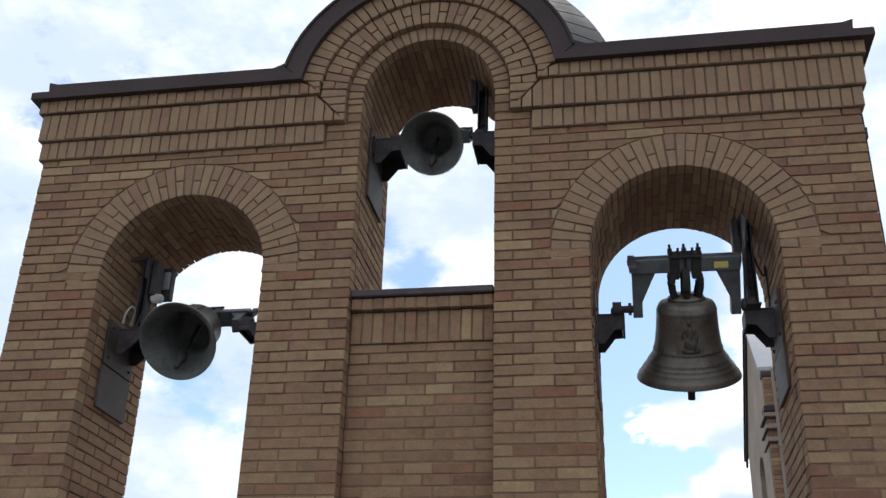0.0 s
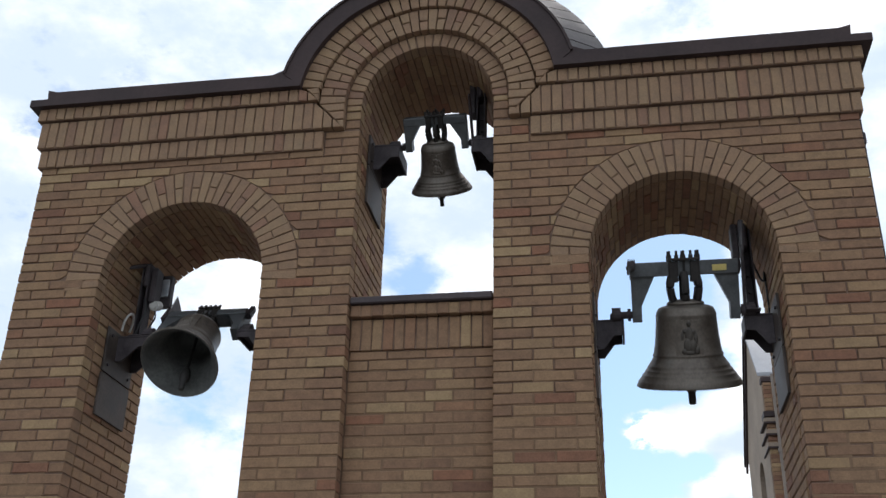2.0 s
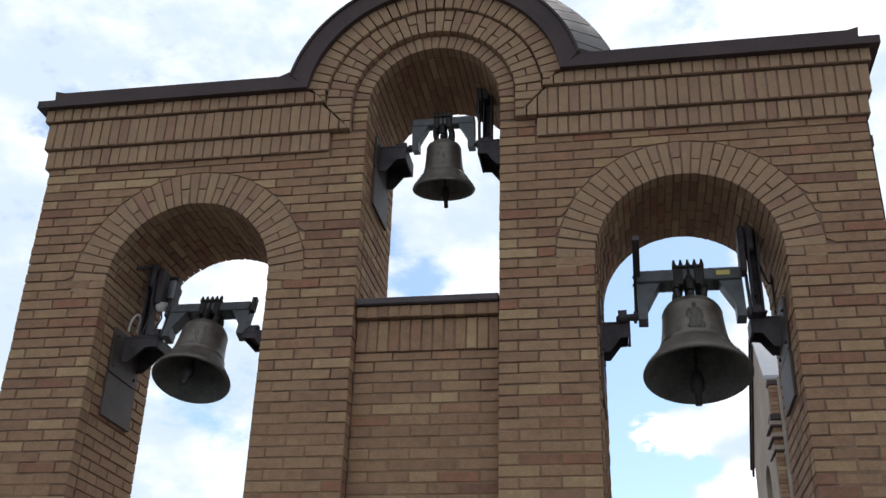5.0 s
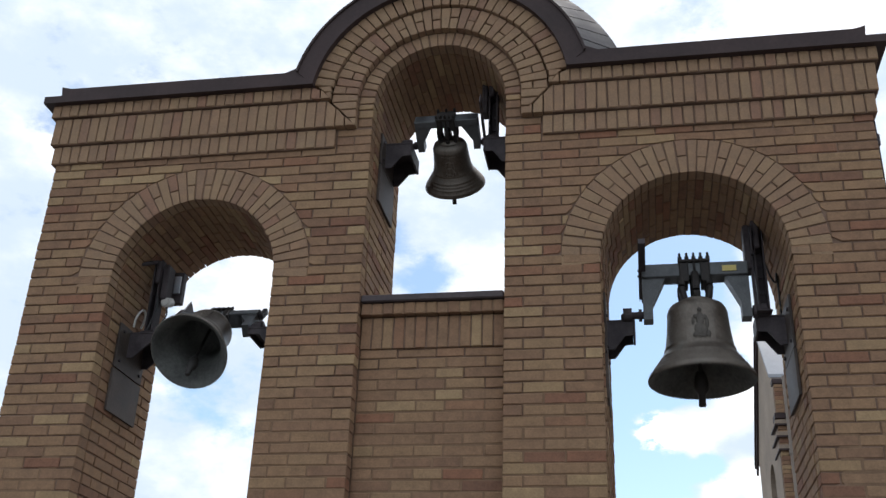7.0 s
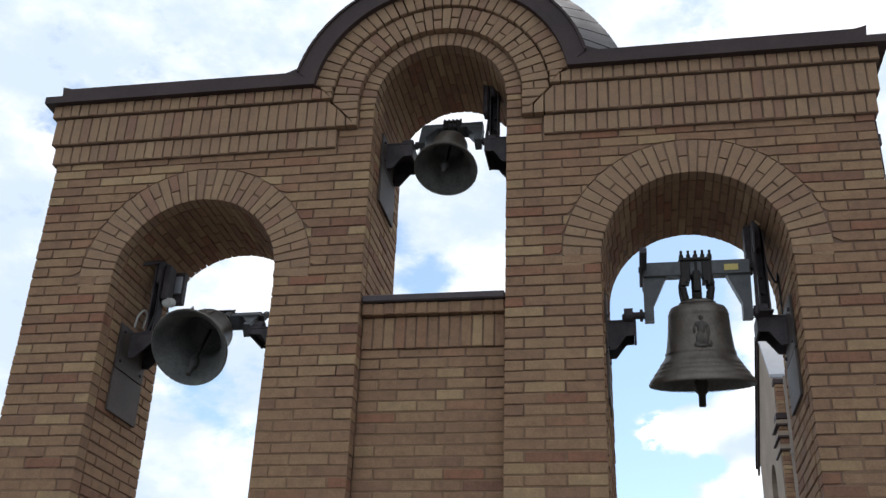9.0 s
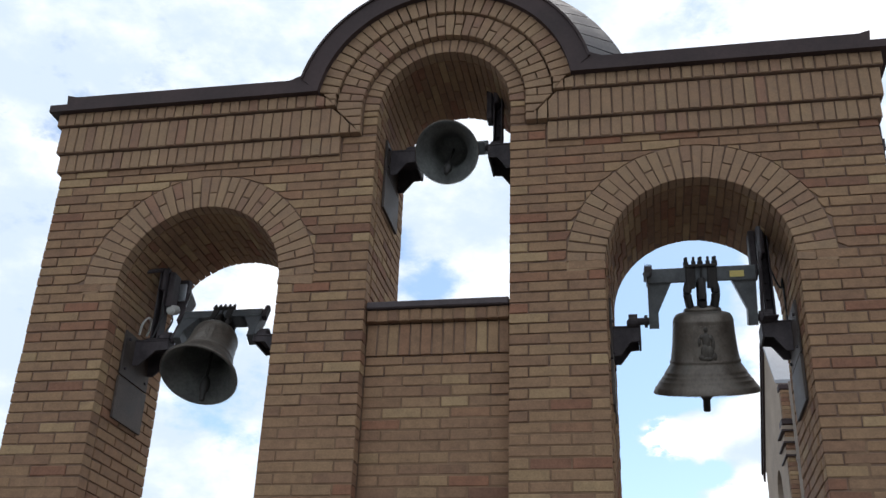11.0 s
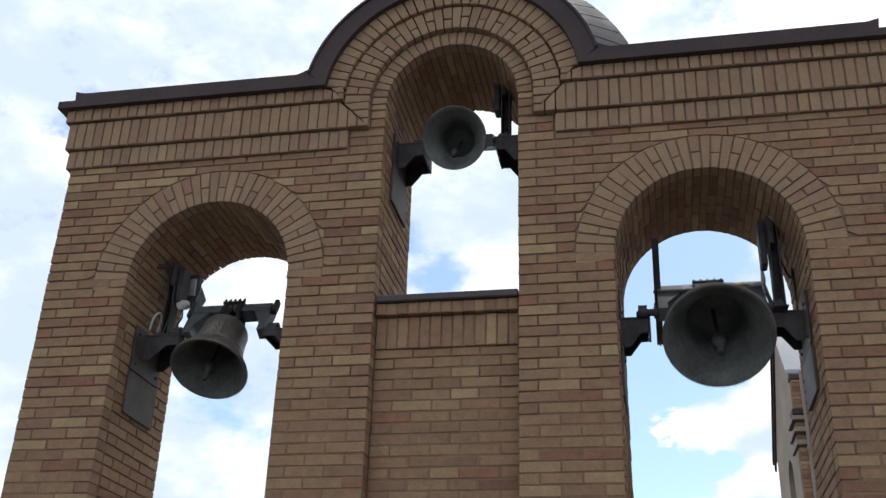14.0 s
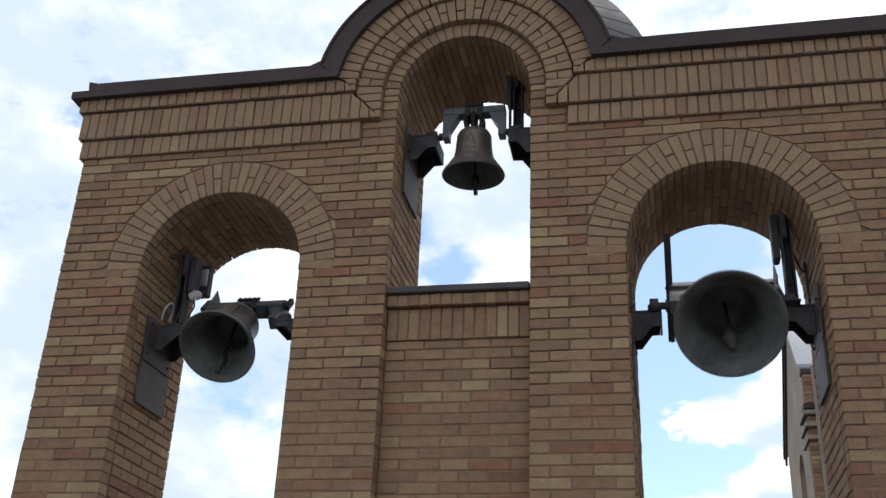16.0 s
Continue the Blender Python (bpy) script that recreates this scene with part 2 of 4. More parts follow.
def add_strip(bm, outer, inner, y0, y1):
    """A band between two matching lines in the xz plane, pushed from y0 to y1."""
    rows = [[bm.verts.new((x, y, z)) for x, z in line] for y in (y0, y1) for line in (outer, inner)]
    o0, i0, o1, i1 = rows
    n = len(outer)
    for k in range(n - 1):
        bm.faces.new((o0[k], o0[k + 1], i0[k + 1], i0[k]))
        bm.faces.new((o1[k], i1[k], i1[k + 1], o1[k + 1]))
        bm.faces.new((o0[k], o1[k], o1[k + 1], o0[k + 1]))
        bm.faces.new((i0[k], i0[k + 1], i1[k + 1], i1[k]))
    for k in (0, n - 1):
        bm.faces.new((o0[k], i0[k], i1[k], o1[k]))
    return bm


def lathe(profile, n=48):
    """Turn (r, z) points about the z axis."""
    bm = bmesh.new()
    rings = []
    for r, z in profile:
        if r < 1e-5:
            rings.append([bm.verts.new((0, 0, z))])
        else:
            rings.append([bm.verts.new((r * math.cos(2 * math.pi * i / n), r * math.sin(2 * math.pi * i / n), z)) for i in range(n)])
    for a, b in zip(rings, rings[1:]):
        for i in range(n):
            j = (i + 1) % n
            q = [a[i % len(a)], a[j % len(a)], b[j % len(b)], b[i % len(b)]]
            q = list(dict.fromkeys(q))
            if len(q) > 2:
                bm.faces.new(q)
    return bm


def add_rod(bm, p, q, r, n=10):
    p, q = Vector(p), Vector(q)
    d = q - p
    m = Matrix.Translation((p + q) / 2) @ d.to_track_quat("Z", "Y").to_matrix().to_4x4()
    bmesh.ops.create_cone(bm, cap_ends=True, segments=n, radius1=r, radius2=r, depth=d.length, matrix=m)
    return bm


def rod(p, q, r, n=10):
    return add_rod(bmesh.new(), p, q, r, n)


def tube(points, r, n=8):
    """A bent cable through the points."""
    pts = []
    P = [Vector(p) for p in points]
    for i in range(len(P) - 1):
        a, b, c, d = P[max(i - 1, 0)], P[i], P[i + 1], P[min(i + 2, len(P) - 1)]
        for k in range(6):
            t = k / 6
            pts.append(0.5 * ((2 * b) + (c - a) * t + (2 * a - 5 * b + 4 * c - d) * t * t + (3 * b - a - 3 * c + d) * t ** 3))
    pts.append(P[-1])
    bm = bmesh.new()
    rings = []
    for i, p in enumerate(pts):
        d = (pts[min(i + 1, len(pts) - 1)] - pts[max(i - 1, 0)]).normalized()
        q = d.to_track_quat("Z", "Y")
        rings.append([bm.verts.new(p + q @ Vector((r * math.cos(2 * math.pi * k / n), r * math.sin(2 * math.pi * k / n), 0))) for k in range(n)])
    for a, b in zip(rings, rings[1:]):
        for k in range(n):
            bm.faces.new((a[k], a[(k + 1) % n], b[(k + 1) % n], b[k]))
    bm.faces.new(rings[0])
    bm.faces.new(rings[-1])
    return bm


# ---------------------------------------------------------------- plan of the tower
T = 1.00                       # thickness of the wall
HALF = 3.22                    # half its width
JO, JI, JM = 2.532, 1.222, 0.528   # jambs: outer, inner, middle opening
CX, RS, ZS = 1.877, 0.655, 4.903   # side arches: centre, radius, springing
RE = 0.932                     # their outer ring
ZM = 6.352                     # middle arch: springing
R1, R2, R3 = 0.655, 0.872, 1.030   # its three rings
C0, CP = 4.455, 0.08           # courses: one bed joint, pitch
ROW1, ROW2, ROW3, ROW4 = 5.950, 6.122, 6.377, 6.502   # frieze beds
ZLOW = 2.775                   # lowest course laid brick by brick
JOINT = 0.010

ground = part("ground", box(-400, 400, -400, 400, -0.3, 0.0), PAVING)
tagged(ground, "grey asphalt ground around the tower", "ground", kind="structure")

tower = tagged(empty("bell_tower"), "buff brick bell tower with three arched openings", "bell tower")

rec = 0.011   # mortar stands back behind the brick faces
core = {}


def mirror(poly, s):
    return [(s * x, z) for x, z in poly]


for s in (-1, 1):
    a, b = sorted((s * (HALF - rec), s * (JO + rec)))
    core["outer", s] = part("pier", box(a, b, rec, T - rec, 0, 6.6), MORTAR, tower, "outer brick pier with recessed mortar joints")
    a, b = sorted((s * (JI - rec), s * (JM + rec)))
    core["inner", s] = part("pier", box(a, b, rec, T - rec, 0, 6.6), MORTAR, tower, "brick pier between two openings")
    n = 28
    arc = [(CX + (RS + rec) * math.cos(math.pi * i / n), ZS + (RS + rec) * math.sin(math.pi * i / n)) for i in range(n + 1)]
    arc[0], arc[-1] = (JO + rec, ZS), (JI - rec, ZS)
    top = [(x, 6.6) for x, z in arc]
    core["head", s] = part("arch_wall", add_strip(bmesh.new(), mirror(top, s), mirror(arc, s), rec + 0.0005, T - rec - 0.0005), MORTAR, tower, "brick wall over an arched opening")
n = 32
arc = [((JM + rec) * math.cos(math.pi * i / n), ZM + (JM + rec) * math.sin(math.pi * i / n)) for i in range(n + 1)]
top = [(1.05 * math.cos(math.pi * i / n), ZM + 1.05 * math.sin(math.pi * i / n)) for i in range(n + 1)]
core["crown", 0] = part("crown_wall", add_strip(bmesh.new(), top, arc, rec + 0.001, T - rec - 0.001), MORTAR, tower, "round arched brick crown over the middle opening")
REC = 0.11
for s in (-1, 1):
    for x0, x1, tops in ((JI - 0.004, JM + 0.004, (4.05, 3.88, 4.13, 3.97, 3.73)), (HALF - 0.004, JO + 0.004, (3.5, 3.65, 3.34, 3.58, 3.2))):
        for i, top_z in enumerate(tops):
            a, c = sorted((s * (x0 + (x1 - x0) * i / 5), s * (x0 + (x1 - x0) * (i + 1) / 5)))
            part("flush_pointing", box(a, c, 0.0049, rec - 0.001, 0.0, top_z + 0.005), MORTAR_LOW, tower, "pale mortar pointed nearly flush")
for i, top_z in enumerate((4.05, 4.21, 3.97, 4.13, 4.21, 4.05, 3.89)):
    part("flush_pointing", box(-JM + 0.002 + 2 * (JM - 0.002) * i / 7, -JM + 0.002 + 2 * (JM - 0.002) * (i + 1) / 7, REC + 0.0049, REC + rec - 0.001, 0.0, top_z + 0.005), MORTAR_LOW, tower, "pale mortar pointed nearly flush")
core["infill", 0] = part("infill_wall", box(-JM - rec, JM + rec, REC + rec, T - REC, 0, 4.60), MORTAR, tower, "recessed brick wall below the middle opening")


# ---------------------------------------------------------------- bricks
_brick_cache = {}
rng = random.Random(7)


def brick_mesh(poly, depth, chamfer=0.004, mat=None):
    kind = rng.randrange(6)   # six hand-made shapes of each size
    key = (tuple((round(u, 3), round(v, 3)) for u, v in poly), round(depth, 3), kind, mat is None)
    if key in _brick_cache:
        return _brick_cache[key]
    n = len(poly)
    wob = random.Random(kind * 31 + n)
    poly = [(u + wob.uniform(-0.0022, 0.0022), v + wob.uniform(-0.0022, 0.0022)) for u, v in poly]
    chamfer *= wob.uniform(0.6, 1.5)
    cu, cv = sum(p[0] for p in poly) / n, sum(p[1] for p in poly) / n
    verts, faces = [], []
    for u, v in poly:
        du, dv = cu - u, cv - v
        k = min(0.3, chamfer * 1.3 / max(1e-6, math.hypot(du, dv)))
        ku = u + math.copysign(min(chamfer, abs(du) * 0.5), du)
        kv = v + math.copysign(min(chamfer, abs(dv) * 0.5), dv)
        verts.append((ku, 0.0, kv) if n == 4 else (u + du * k, 0.0, v + dv * k))
    verts += [(u, chamfer, v) for u, v in poly]
    verts += [(u, depth, v) for u, v in poly]
    faces.append(tuple(range(n)))
    for lay in (0, n):
        for i in range(n):
            j = (i + 1) % n
            faces.append((lay + i, lay + n + i, lay + n + j, lay + j))
    faces.append(tuple(range(3 * n - 1, 2 * n - 1, -1)))
    me = bpy.data.meshes.new("brick")
    me.from_pydata(verts, [], faces)
    me.materials.append(mat or BRICK)
    _brick_cache[key] = me
    return me


def rect(w, h):
    return [(-w / 2, -h / 2), (w / 2, -h / 2), (w / 2, h / 2), (-w / 2, h / 2)]


def lay(parent, poly, depth, m, name="brick", jitter=0.0024, mat=None):
    ob = new(name, brick_mesh(poly, depth, mat=mat))
    ob.parent = parent
    ob.matrix_basis = m @ pose(rng.uniform(-0.0015, 0.0015), rng.uniform(-jitter, jitter), rng.uniform(-0.001, 0.001), rng.uniform(-0.5, 0.5), rng.uniform(-0.25, 0.25), rng.uniform(-0.35, 0.35))
    return ob


def front(parent, x0, x1, z0, z1, y=0.0, depth=0.12):
    """One brick in a front face that fills the cell less its joint."""
    w, h = x1 - x0 - JOINT, z1 - z0 - JOINT
    if w > 0.015 and h > 0.015:
        lay(parent, rect(w, h), depth, pose((x0 + x1) / 2, y, (z0 + z1) / 2))


def front_poly(parent, poly, y=0.0, depth=0.12, mat=None):
    """A cut brick, its outline given in the plane of the face."""
    cx, cz = sum(p[0] for p in poly) / len(poly), sum(p[1] for p in poly) / len(poly)
    lay(parent, [(x - cx, z - cz) for x, z in poly], depth, pose(cx, y, cz), mat=mat)


def courses(z0, z1):
    k = math.floor((z0 - C0) / CP + 0.001)
    while C0 + k * CP < z1 - 0.02:
        yield k, C0 + k * CP, min(C0 + (k + 1) * CP, z1)
        k += 1


LB = (HALF - JM) / 9.5      # a brick with its joint: nine and a half from the middle opening to the corner


def bond(a, b, k, shift=0.0):
    """The cells of course k between a and b: running bond that starts from a."""
    x = a - (LB / 2 if k % 2 else 0) + shift
    x0 = a
    while x0 < b - 1e-4:
        x1 = x + LB
        while x1 <= x0 + 0.03:
            x1 += LB
        if b - x1 < 0.045:
            x1 = b
        x1 = min(x1, b)
        yield x0, x1
        x, x0 = x1, x1


def face_bond(a, b, k, s):
    """The cells of course k of the front between a and b (distances from the middle), on the side s: half bonds from the middle opening outwards."""
    x0 = a
    x = JM + (LB if k % 2 == 0 else LB / 2)
    while x0 < b - 1e-4:
        while x < x0 + 0.03:
            x += LB
        x1 = b if b - x < 0.03 else x
        yield (x0, x1) if s > 0 else (-x1, -x0)
        x0 = x1


def infill_bond(k):
    """Cells of the recessed wall, with a three-quarter brick off the middle."""
    cuts = (-JM, -0.246, 0.038, 0.241, JM) if k % 2 else (-JM, -0.382, -0.097, 0.110, 0.393, JM)
    return list(zip(cuts, cuts[1:]))


# ---------------------------------------------------------------- frieze, coping and roof of the tower
frieze = {}
for s in (-1, 1):
    for z0, z1, y, xa, xb in ((ROW1, ROW2, -0.028, 0.83, 3.24), (ROW2, ROW3, -0.056, 0.90, 3.268), (ROW3, ROW4 - 0.01, -0.084, 1.02, 3.296)):
        a, c = sorted((s * xa, s * xb))
        frieze[s, z0] = part("frieze_band", box(a, c, y + rec, T - y - rec, z0 + 0.002, z1 + 0.002), MORTAR, tower, "corbelled frieze row of upright bricks")

# metal coping that runs straight, round the crown, and straight again
n = 40
RI, RO, ZB, ZT = 1.028, 1.195, ROW4 - 0.006, 6.625   # inner and outer bend, underside, top
ai, ao = math.asin((ZB - ZM) / RI), math.asin((ZT - ZM) / RO)
for s in (-1, 1):
    bm = add_strip(bmesh.new(), [(s * 3.372, 6.562), (s * 1.5, 6.562), (s * (RI * math.cos(ai) + 0.06), 6.562)],
                   [(s * 3.372, ZB), (s * 1.5, ZB), (s * (RI * math.cos(ai) + 0.004), ZB)], -0.1358, T + 0.13)
    part("coping", bm, COPING, tower, "dark brown metal coping along the wall top")
    bm = add_strip(bmesh.new(), [(s * 3.235, 6.655), (s * 3.15, 6.632), (s * (RO * math.cos(ao) + 0.10), ZT), (s * (RO * math.cos(ao) + 0.03), ZT + 0.03), (s * (RO * math.cos(ao) - 0.10), ZT + 0.09)],
                   [(s * 3.225, 6.5625), (s * 3.15, 6.5625), (s * (RO * math.cos(ao) + 0.10), 6.5625), (s * (RO * math.cos(ao) + 0.03), 6.5625), (s * (RO * math.cos(ao) - 0.10), 6.5625)], -0.128, T + 0.12)
    part("cap_flashing", bm, COPING, tower, "dark metal cap flashing standing on the coping")
outer_line = [(RO * math.cos(ao + (math.pi - 2 * ao) * i / n), ZM + RO * math.sin(ao + (math.pi - 2 * ao) * i / n)) for i in range(n + 1)]
inner_line = [(RI * math.cos(ai + (math.pi - 2 * ai) * i / n), ZM + RI * math.sin(ai + (math.pi - 2 * ai) * i / n)) for i in range(n + 1)]
part("arched_coping", add_strip(bmesh.new(), outer_line, inner_line, -0.135, T + 0.13), COPING, tower, "dark metal coping bent round the crown")
rim_o = [(1.203 * math.cos(ao + (math.pi - 2 * ao) * i / n), ZM + 1.203 * math.sin(ao + (math.pi - 2 * ao) * i / n)) for i in range(n + 1)]
rim_i = [(1.184 * math.cos(ao + (math.pi - 2 * ao) * i / n), ZM + 1.184 * math.sin(ao + (math.pi - 2 * ao) * i / n)) for i in range(n + 1)]
part("coping_rim", add_strip(bmesh.new(), rim_o, rim_i, -0.149, -0.1352), COPING, tower, "folded rim of the arched coping")
# flared roof panels behind the arched coping
panels = 15
for i in range(panels):
    a0, a1 = math.pi * (0.085 + 0.54 * i / panels), math.pi * (0.085 + 0.54 * (i + 1) / panels) - 0.008
    bm = bmesh.new()
    ring = []
    for y, r in ((-0.10, 1.18), (0.32, 1.538)):
        for lift in (0.0, -0.025):
            ring.append([bm.verts.new(((r + lift) * math.cos(a), y, ZM + (r + lift) * math.sin(a))) for a in (a0, (a0 + a1) / 2, a1)])
    f_o, f_i, b_o, b_i = ring
    for k in range(2):
        bm.faces.new((f_o[k], f_o[k + 1], b_o[k + 1], b_o[k]))
        bm.faces.new((f_i[k], b_i[k], b_i[k + 1], f_i[k + 1]))
        bm.faces.new((f_o[k], f_i[k], f_i[k + 1], f_o[k + 1]))
        bm.faces.new((b_o[k], b_o[k + 1], b_i[k + 1], b_i[k]))
    for k in (0, 2):
        bm.faces.new((f_o[k], b_o[k], b_i[k], f_i[k]))
    part("roof_panel", bm, ROOFING, tower)
part("roof_backing", add_strip(bmesh.new(), [(1.49 * math.cos(math.pi * i / 24), ZM + 1.49 * math.sin(math.pi * i / 24)) for i in range(15)],
                               [(1.0 * math.cos(math.pi * i / 24), ZM + 1.0 * math.sin(math.pi * i / 24)) for i in range(15)], 0.30, 0.34), ROOFING, tower)
part("sill", box(-JM + 0.002, JM - 0.002, REC - 0.085, T - 0.02, 4.630, 4.684, 0.008), SILLM, tower, "brown metal sill of the middle opening")


# ---------------------------------------------------------------- bells
def swing(t, bell):
    """Degrees by which the bell leans out of the front at t."""
    A, mid, peak, period = bell["swing"]
    A *= 1 - bell.get("fade", 0.0) * max(0.0, t - bell.get("fade_from", 16.0)) / 2.0
    return mid + A * math.cos(2 * math.pi * (t - peak) / period)


BELLS = [
    dict(name="right", fade=0.26, fade_from=15.3, clap=0.025, x=1.897, z=4.640, lip=-0.525, top=0.066, r=0.381, rt=0.209, yoke=0.325, arm=0.385, swing=(67.5, 3.6, 0.68, 1.941), label="large bronze church bell with a relief figure, swinging"),
    dict(name="left", fade=0.16, fade_from=14.0, clap=0.035, x=-1.868, z=4.640, lip=-0.455, top=0.045, r=0.302, rt=0.176, yoke=0.238, arm=0.335, swing=(51, 2.5, -0.004, 1.786), label="middle-sized bronze church bell, swinging in its arch"),
    dict(name="middle", clap=-0.012, x=0.006, z=6.240, lip=-0.386, top=0.024, r=0.257, rt=0.138, beam=0.034, plate=0.036, yoke=0.205, arm=0.260, swing=(63, 1.5, -0.161, 1.5755), label="small bronze church bell, swinging in the top arch"),
]


def bell_profile(b):
    """Outer line from crown to lip, then the inner line back up."""
    H, r, rt, lip = b["top"] - b["lip"], b["r"], b["rt"], b["lip"]
    outer = [(0.0, 1.0), (0.62 * rt, 1.0), (0.66 * rt, 0.985), (0.80 * rt, 0.975), (0.93 * rt, 0.955), (rt, 0.915), (1.035 * rt, 0.875), (1.05 * rt, 0.865), (1.04 * rt, 0.845),
             (1.06 * rt, 0.75), (1.09 * rt, 0.62), (1.13 * rt, 0.50), (1.18 * rt, 0.395), (1.215 * rt, 0.385), (1.215 * rt, 0.37), (1.20 * rt, 0.355), (1.22 * rt, 0.34),
             (r * 0.748, 0.262), (r * 0.766, 0.252), (r * 0.776, 0.238), (r * 0.776, 0.228), (r * 0.805, 0.202), (r * 0.820, 0.196), (r * 0.828, 0.184), (r * 0.829, 0.176), (r * 0.868, 0.148), (r * 0.882, 0.142), (r * 0.890, 0.130), (r * 0.892, 0.122), (r * 0.950, 0.072), (r * 0.963, 0.066), (r * 0.970, 0.054), (r, 0.012), (r, 0.0), (r * 0.985, -0.008)]
    inner = [(r * 0.93, 0.0), (r * 0.86, 0.07), (r * 0.76, 0.16), (r * 0.68, 0.25), (1.06 * rt, 0.38), (0.98 * rt, 0.55), (0.93 * rt, 0.75), (0.86 * rt, 0.88), (0.6 * rt, 0.93), (0.0, 0.94)]
    return [(u, lip + v * H) for u, v in outer], [(u, lip + v * H) for u, v in inner]


def make_bell(b):
    th = tagged(empty("church_bell", pose(b["x"], 0.49, b["z"])), b["label"], "bell", "swinging bells")
    outer, inner = bell_profile(b)
    r, rt, lip, top, yk, arm = b["r"], b["rt"], b["lip"], b["top"], b["yoke"], b["arm"]
    H = top - lip
    k = r / 0.375
    body = part("bell_body", lathe(outer), BRONZE, th, "weathered dark bronze bell wall", smooth=True)
    part("bell_inside", lathe([outer[-1]] + inner), BRONZE_IN, body, "dull grey-green inside of the bell", smooth=True)
    # raised plaque with a relief figure, on the face that looks out
    zc = lip + 0.60 * H
    bm = bmesh.new()
    span, hz, cols, rows_ = 0.40, 0.125 * k, 8, 6
    grid = []
    for j in range(rows_ + 1):
        z = zc - hz + 2 * hz * j / rows_
        u = (z - lip) / H
        rr = rt * (1.06 + (0.75 - u) * 0.26) + 0.010 * k
        grid.append([bm.verts.new((rr * math.sin(-span + 2 * span * i / cols), -rr * math.cos(-span + 2 * span * i / cols), z)) for i in range(cols + 1)])
    for j in range(rows_):
        for i in range(cols):
            bm.faces.new((grid[j][i], grid[j][i + 1], grid[j + 1][i + 1], grid[j + 1][i]))
    ext = bmesh.ops.extrude_face_region(bm, geom=list(bm.faces))
    for v in (g for g in ext["geom"] if isinstance(g, bmesh.types.BMVert)):
        d = Vector((v.co.x, v.co.y, 0)).normalized()
        v.co -= d * 0.012 * k
    plaque = part("plaque", bm, BRONZE, body, "raised rectangular plaque on the bell")
    bm = bmesh.new()
    for (x, z, w, h) in ((0.0, 0.02, 0.030, 0.060), (0.0, 0.098, 0.016, 0.021), (-0.026, 0.048, 0.022, 0.020), (0.028, 0.040, 0.022, 0.024), (-0.048, 0.012, 0.012, 0.034), (0.046, -0.005, 0.014, 0.046),
                         (-0.012, -0.055, 0.032, 0.055), (0.020, -0.062, 0.030, 0.050), (-0.034, -0.095, 0.022, 0.024), (0.050, -0.090, 0.020, 0.030), (0.004, -0.105, 0.040, 0.016)):
        z0 = zc + z * k
        rr = rt * (1.06 + (0.75 - (z0 - lip) / H) * 0.26) + 0.008 * k
        bmesh.ops.create_icosphere(bm, subdivisions=2, radius=1.0, matrix=Matrix.Translation((x * k, -math.sqrt(max(1e-4, rr * rr - (x * k) ** 2)), z0)) @ Matrix.Diagonal((w * k, (0.012 if b["name"] == "right" else 0.009) * k, h * k, 1)))
    part("relief_figure", bm, RELIEF if b["name"] == "right" else BRONZE, plaque, "raised relief figure on the plaque", smooth=True)
    # crown loops that hold the bell to the yoke
    for x in (-0.082 * k, 0.082 * k):
        for y in (-0.05 * k, 0.05 * k):
            bm = tube([(x * 0.86, y, top - 0.01), (x * 1.08, y * 1.3, top + 0.04 * k), (x * 1.22, y * 1.4, (top + yk) / 2), (x * 1.08, y * 1.2, yk - 0.06 * k), (x * 0.9, y, yk - 0.03)], 0.027 * k)
            part("crown_loop", bm, IRON, th)
    for y in (-1, 1):
        bm = tube([(0, y * 0.06 * k, top - 0.01), (0, y * 0.105 * k, top + 0.05 * k), (0, y * 0.10 * k, (top + yk) / 2 + 0.02), (0, y * 0.07 * k, yk - 0.03)], 0.029 * k)
        part("crown_loop", bm, IRON, th)
    part("crown_cap", lathe([(0.0, top + 0.035 * k), (0.10 * k, top + 0.03 * k), (0.13 * k, top + 0.012 * k), (0.135 * k, top - 0.004), (0.0, top - 0.004)], 28), BRONZE, th, smooth=True)
    part("crown_post", rod((0, 0, top - 0.01), (0, 0, yk), 0.036 * k, 14), IRON, th)
    # yoke: a beam with raking braces and plate arms down to the axle
    hb = b.get("beam", 0.055 * max(k, 0.8))
    d = 0.055 * k + 0.02
    beam = part("yoke_beam", box(-arm, arm, -d, d, yk - hb * 0.9, yk + hb, 0.006), YOKE, th, "grey painted steel yoke beam")
    for s in (-1, 1):
        aw = b.get("plate", 0.045 * max(k, 0.85))
        poly = [(s * arm, yk + hb), (s * (arm - 2.4 * aw), yk + hb), (s * (arm - 4.6 * aw), yk - hb * 0.9), (s * (arm - 3.7 * aw), yk - hb * 0.9), (s * (arm - 1.5 * aw), 0.06 * k), (s * (arm - 1.5 * aw), -0.055 * k), (s * arm, -0.055 * k)]
        part("yoke_arm", prism(poly if s > 0 else poly[::-1], -0.052, 0.052), YOKE, th, "tapered grey steel yoke arm")
        part("axle", rod((s * (arm - 0.5 * aw), 0, 0.0), (s * (arm + 0.095 * k), 0, 0.0), 0.024 * k + 0.003, 14), STEEL, th)
        part("axle_collar", rod((s * (arm + 0.012), 0, 0.0), (s * (arm + 0.035), 0, 0.0), 0.042 * k + 0.004, 16), STEEL, th)
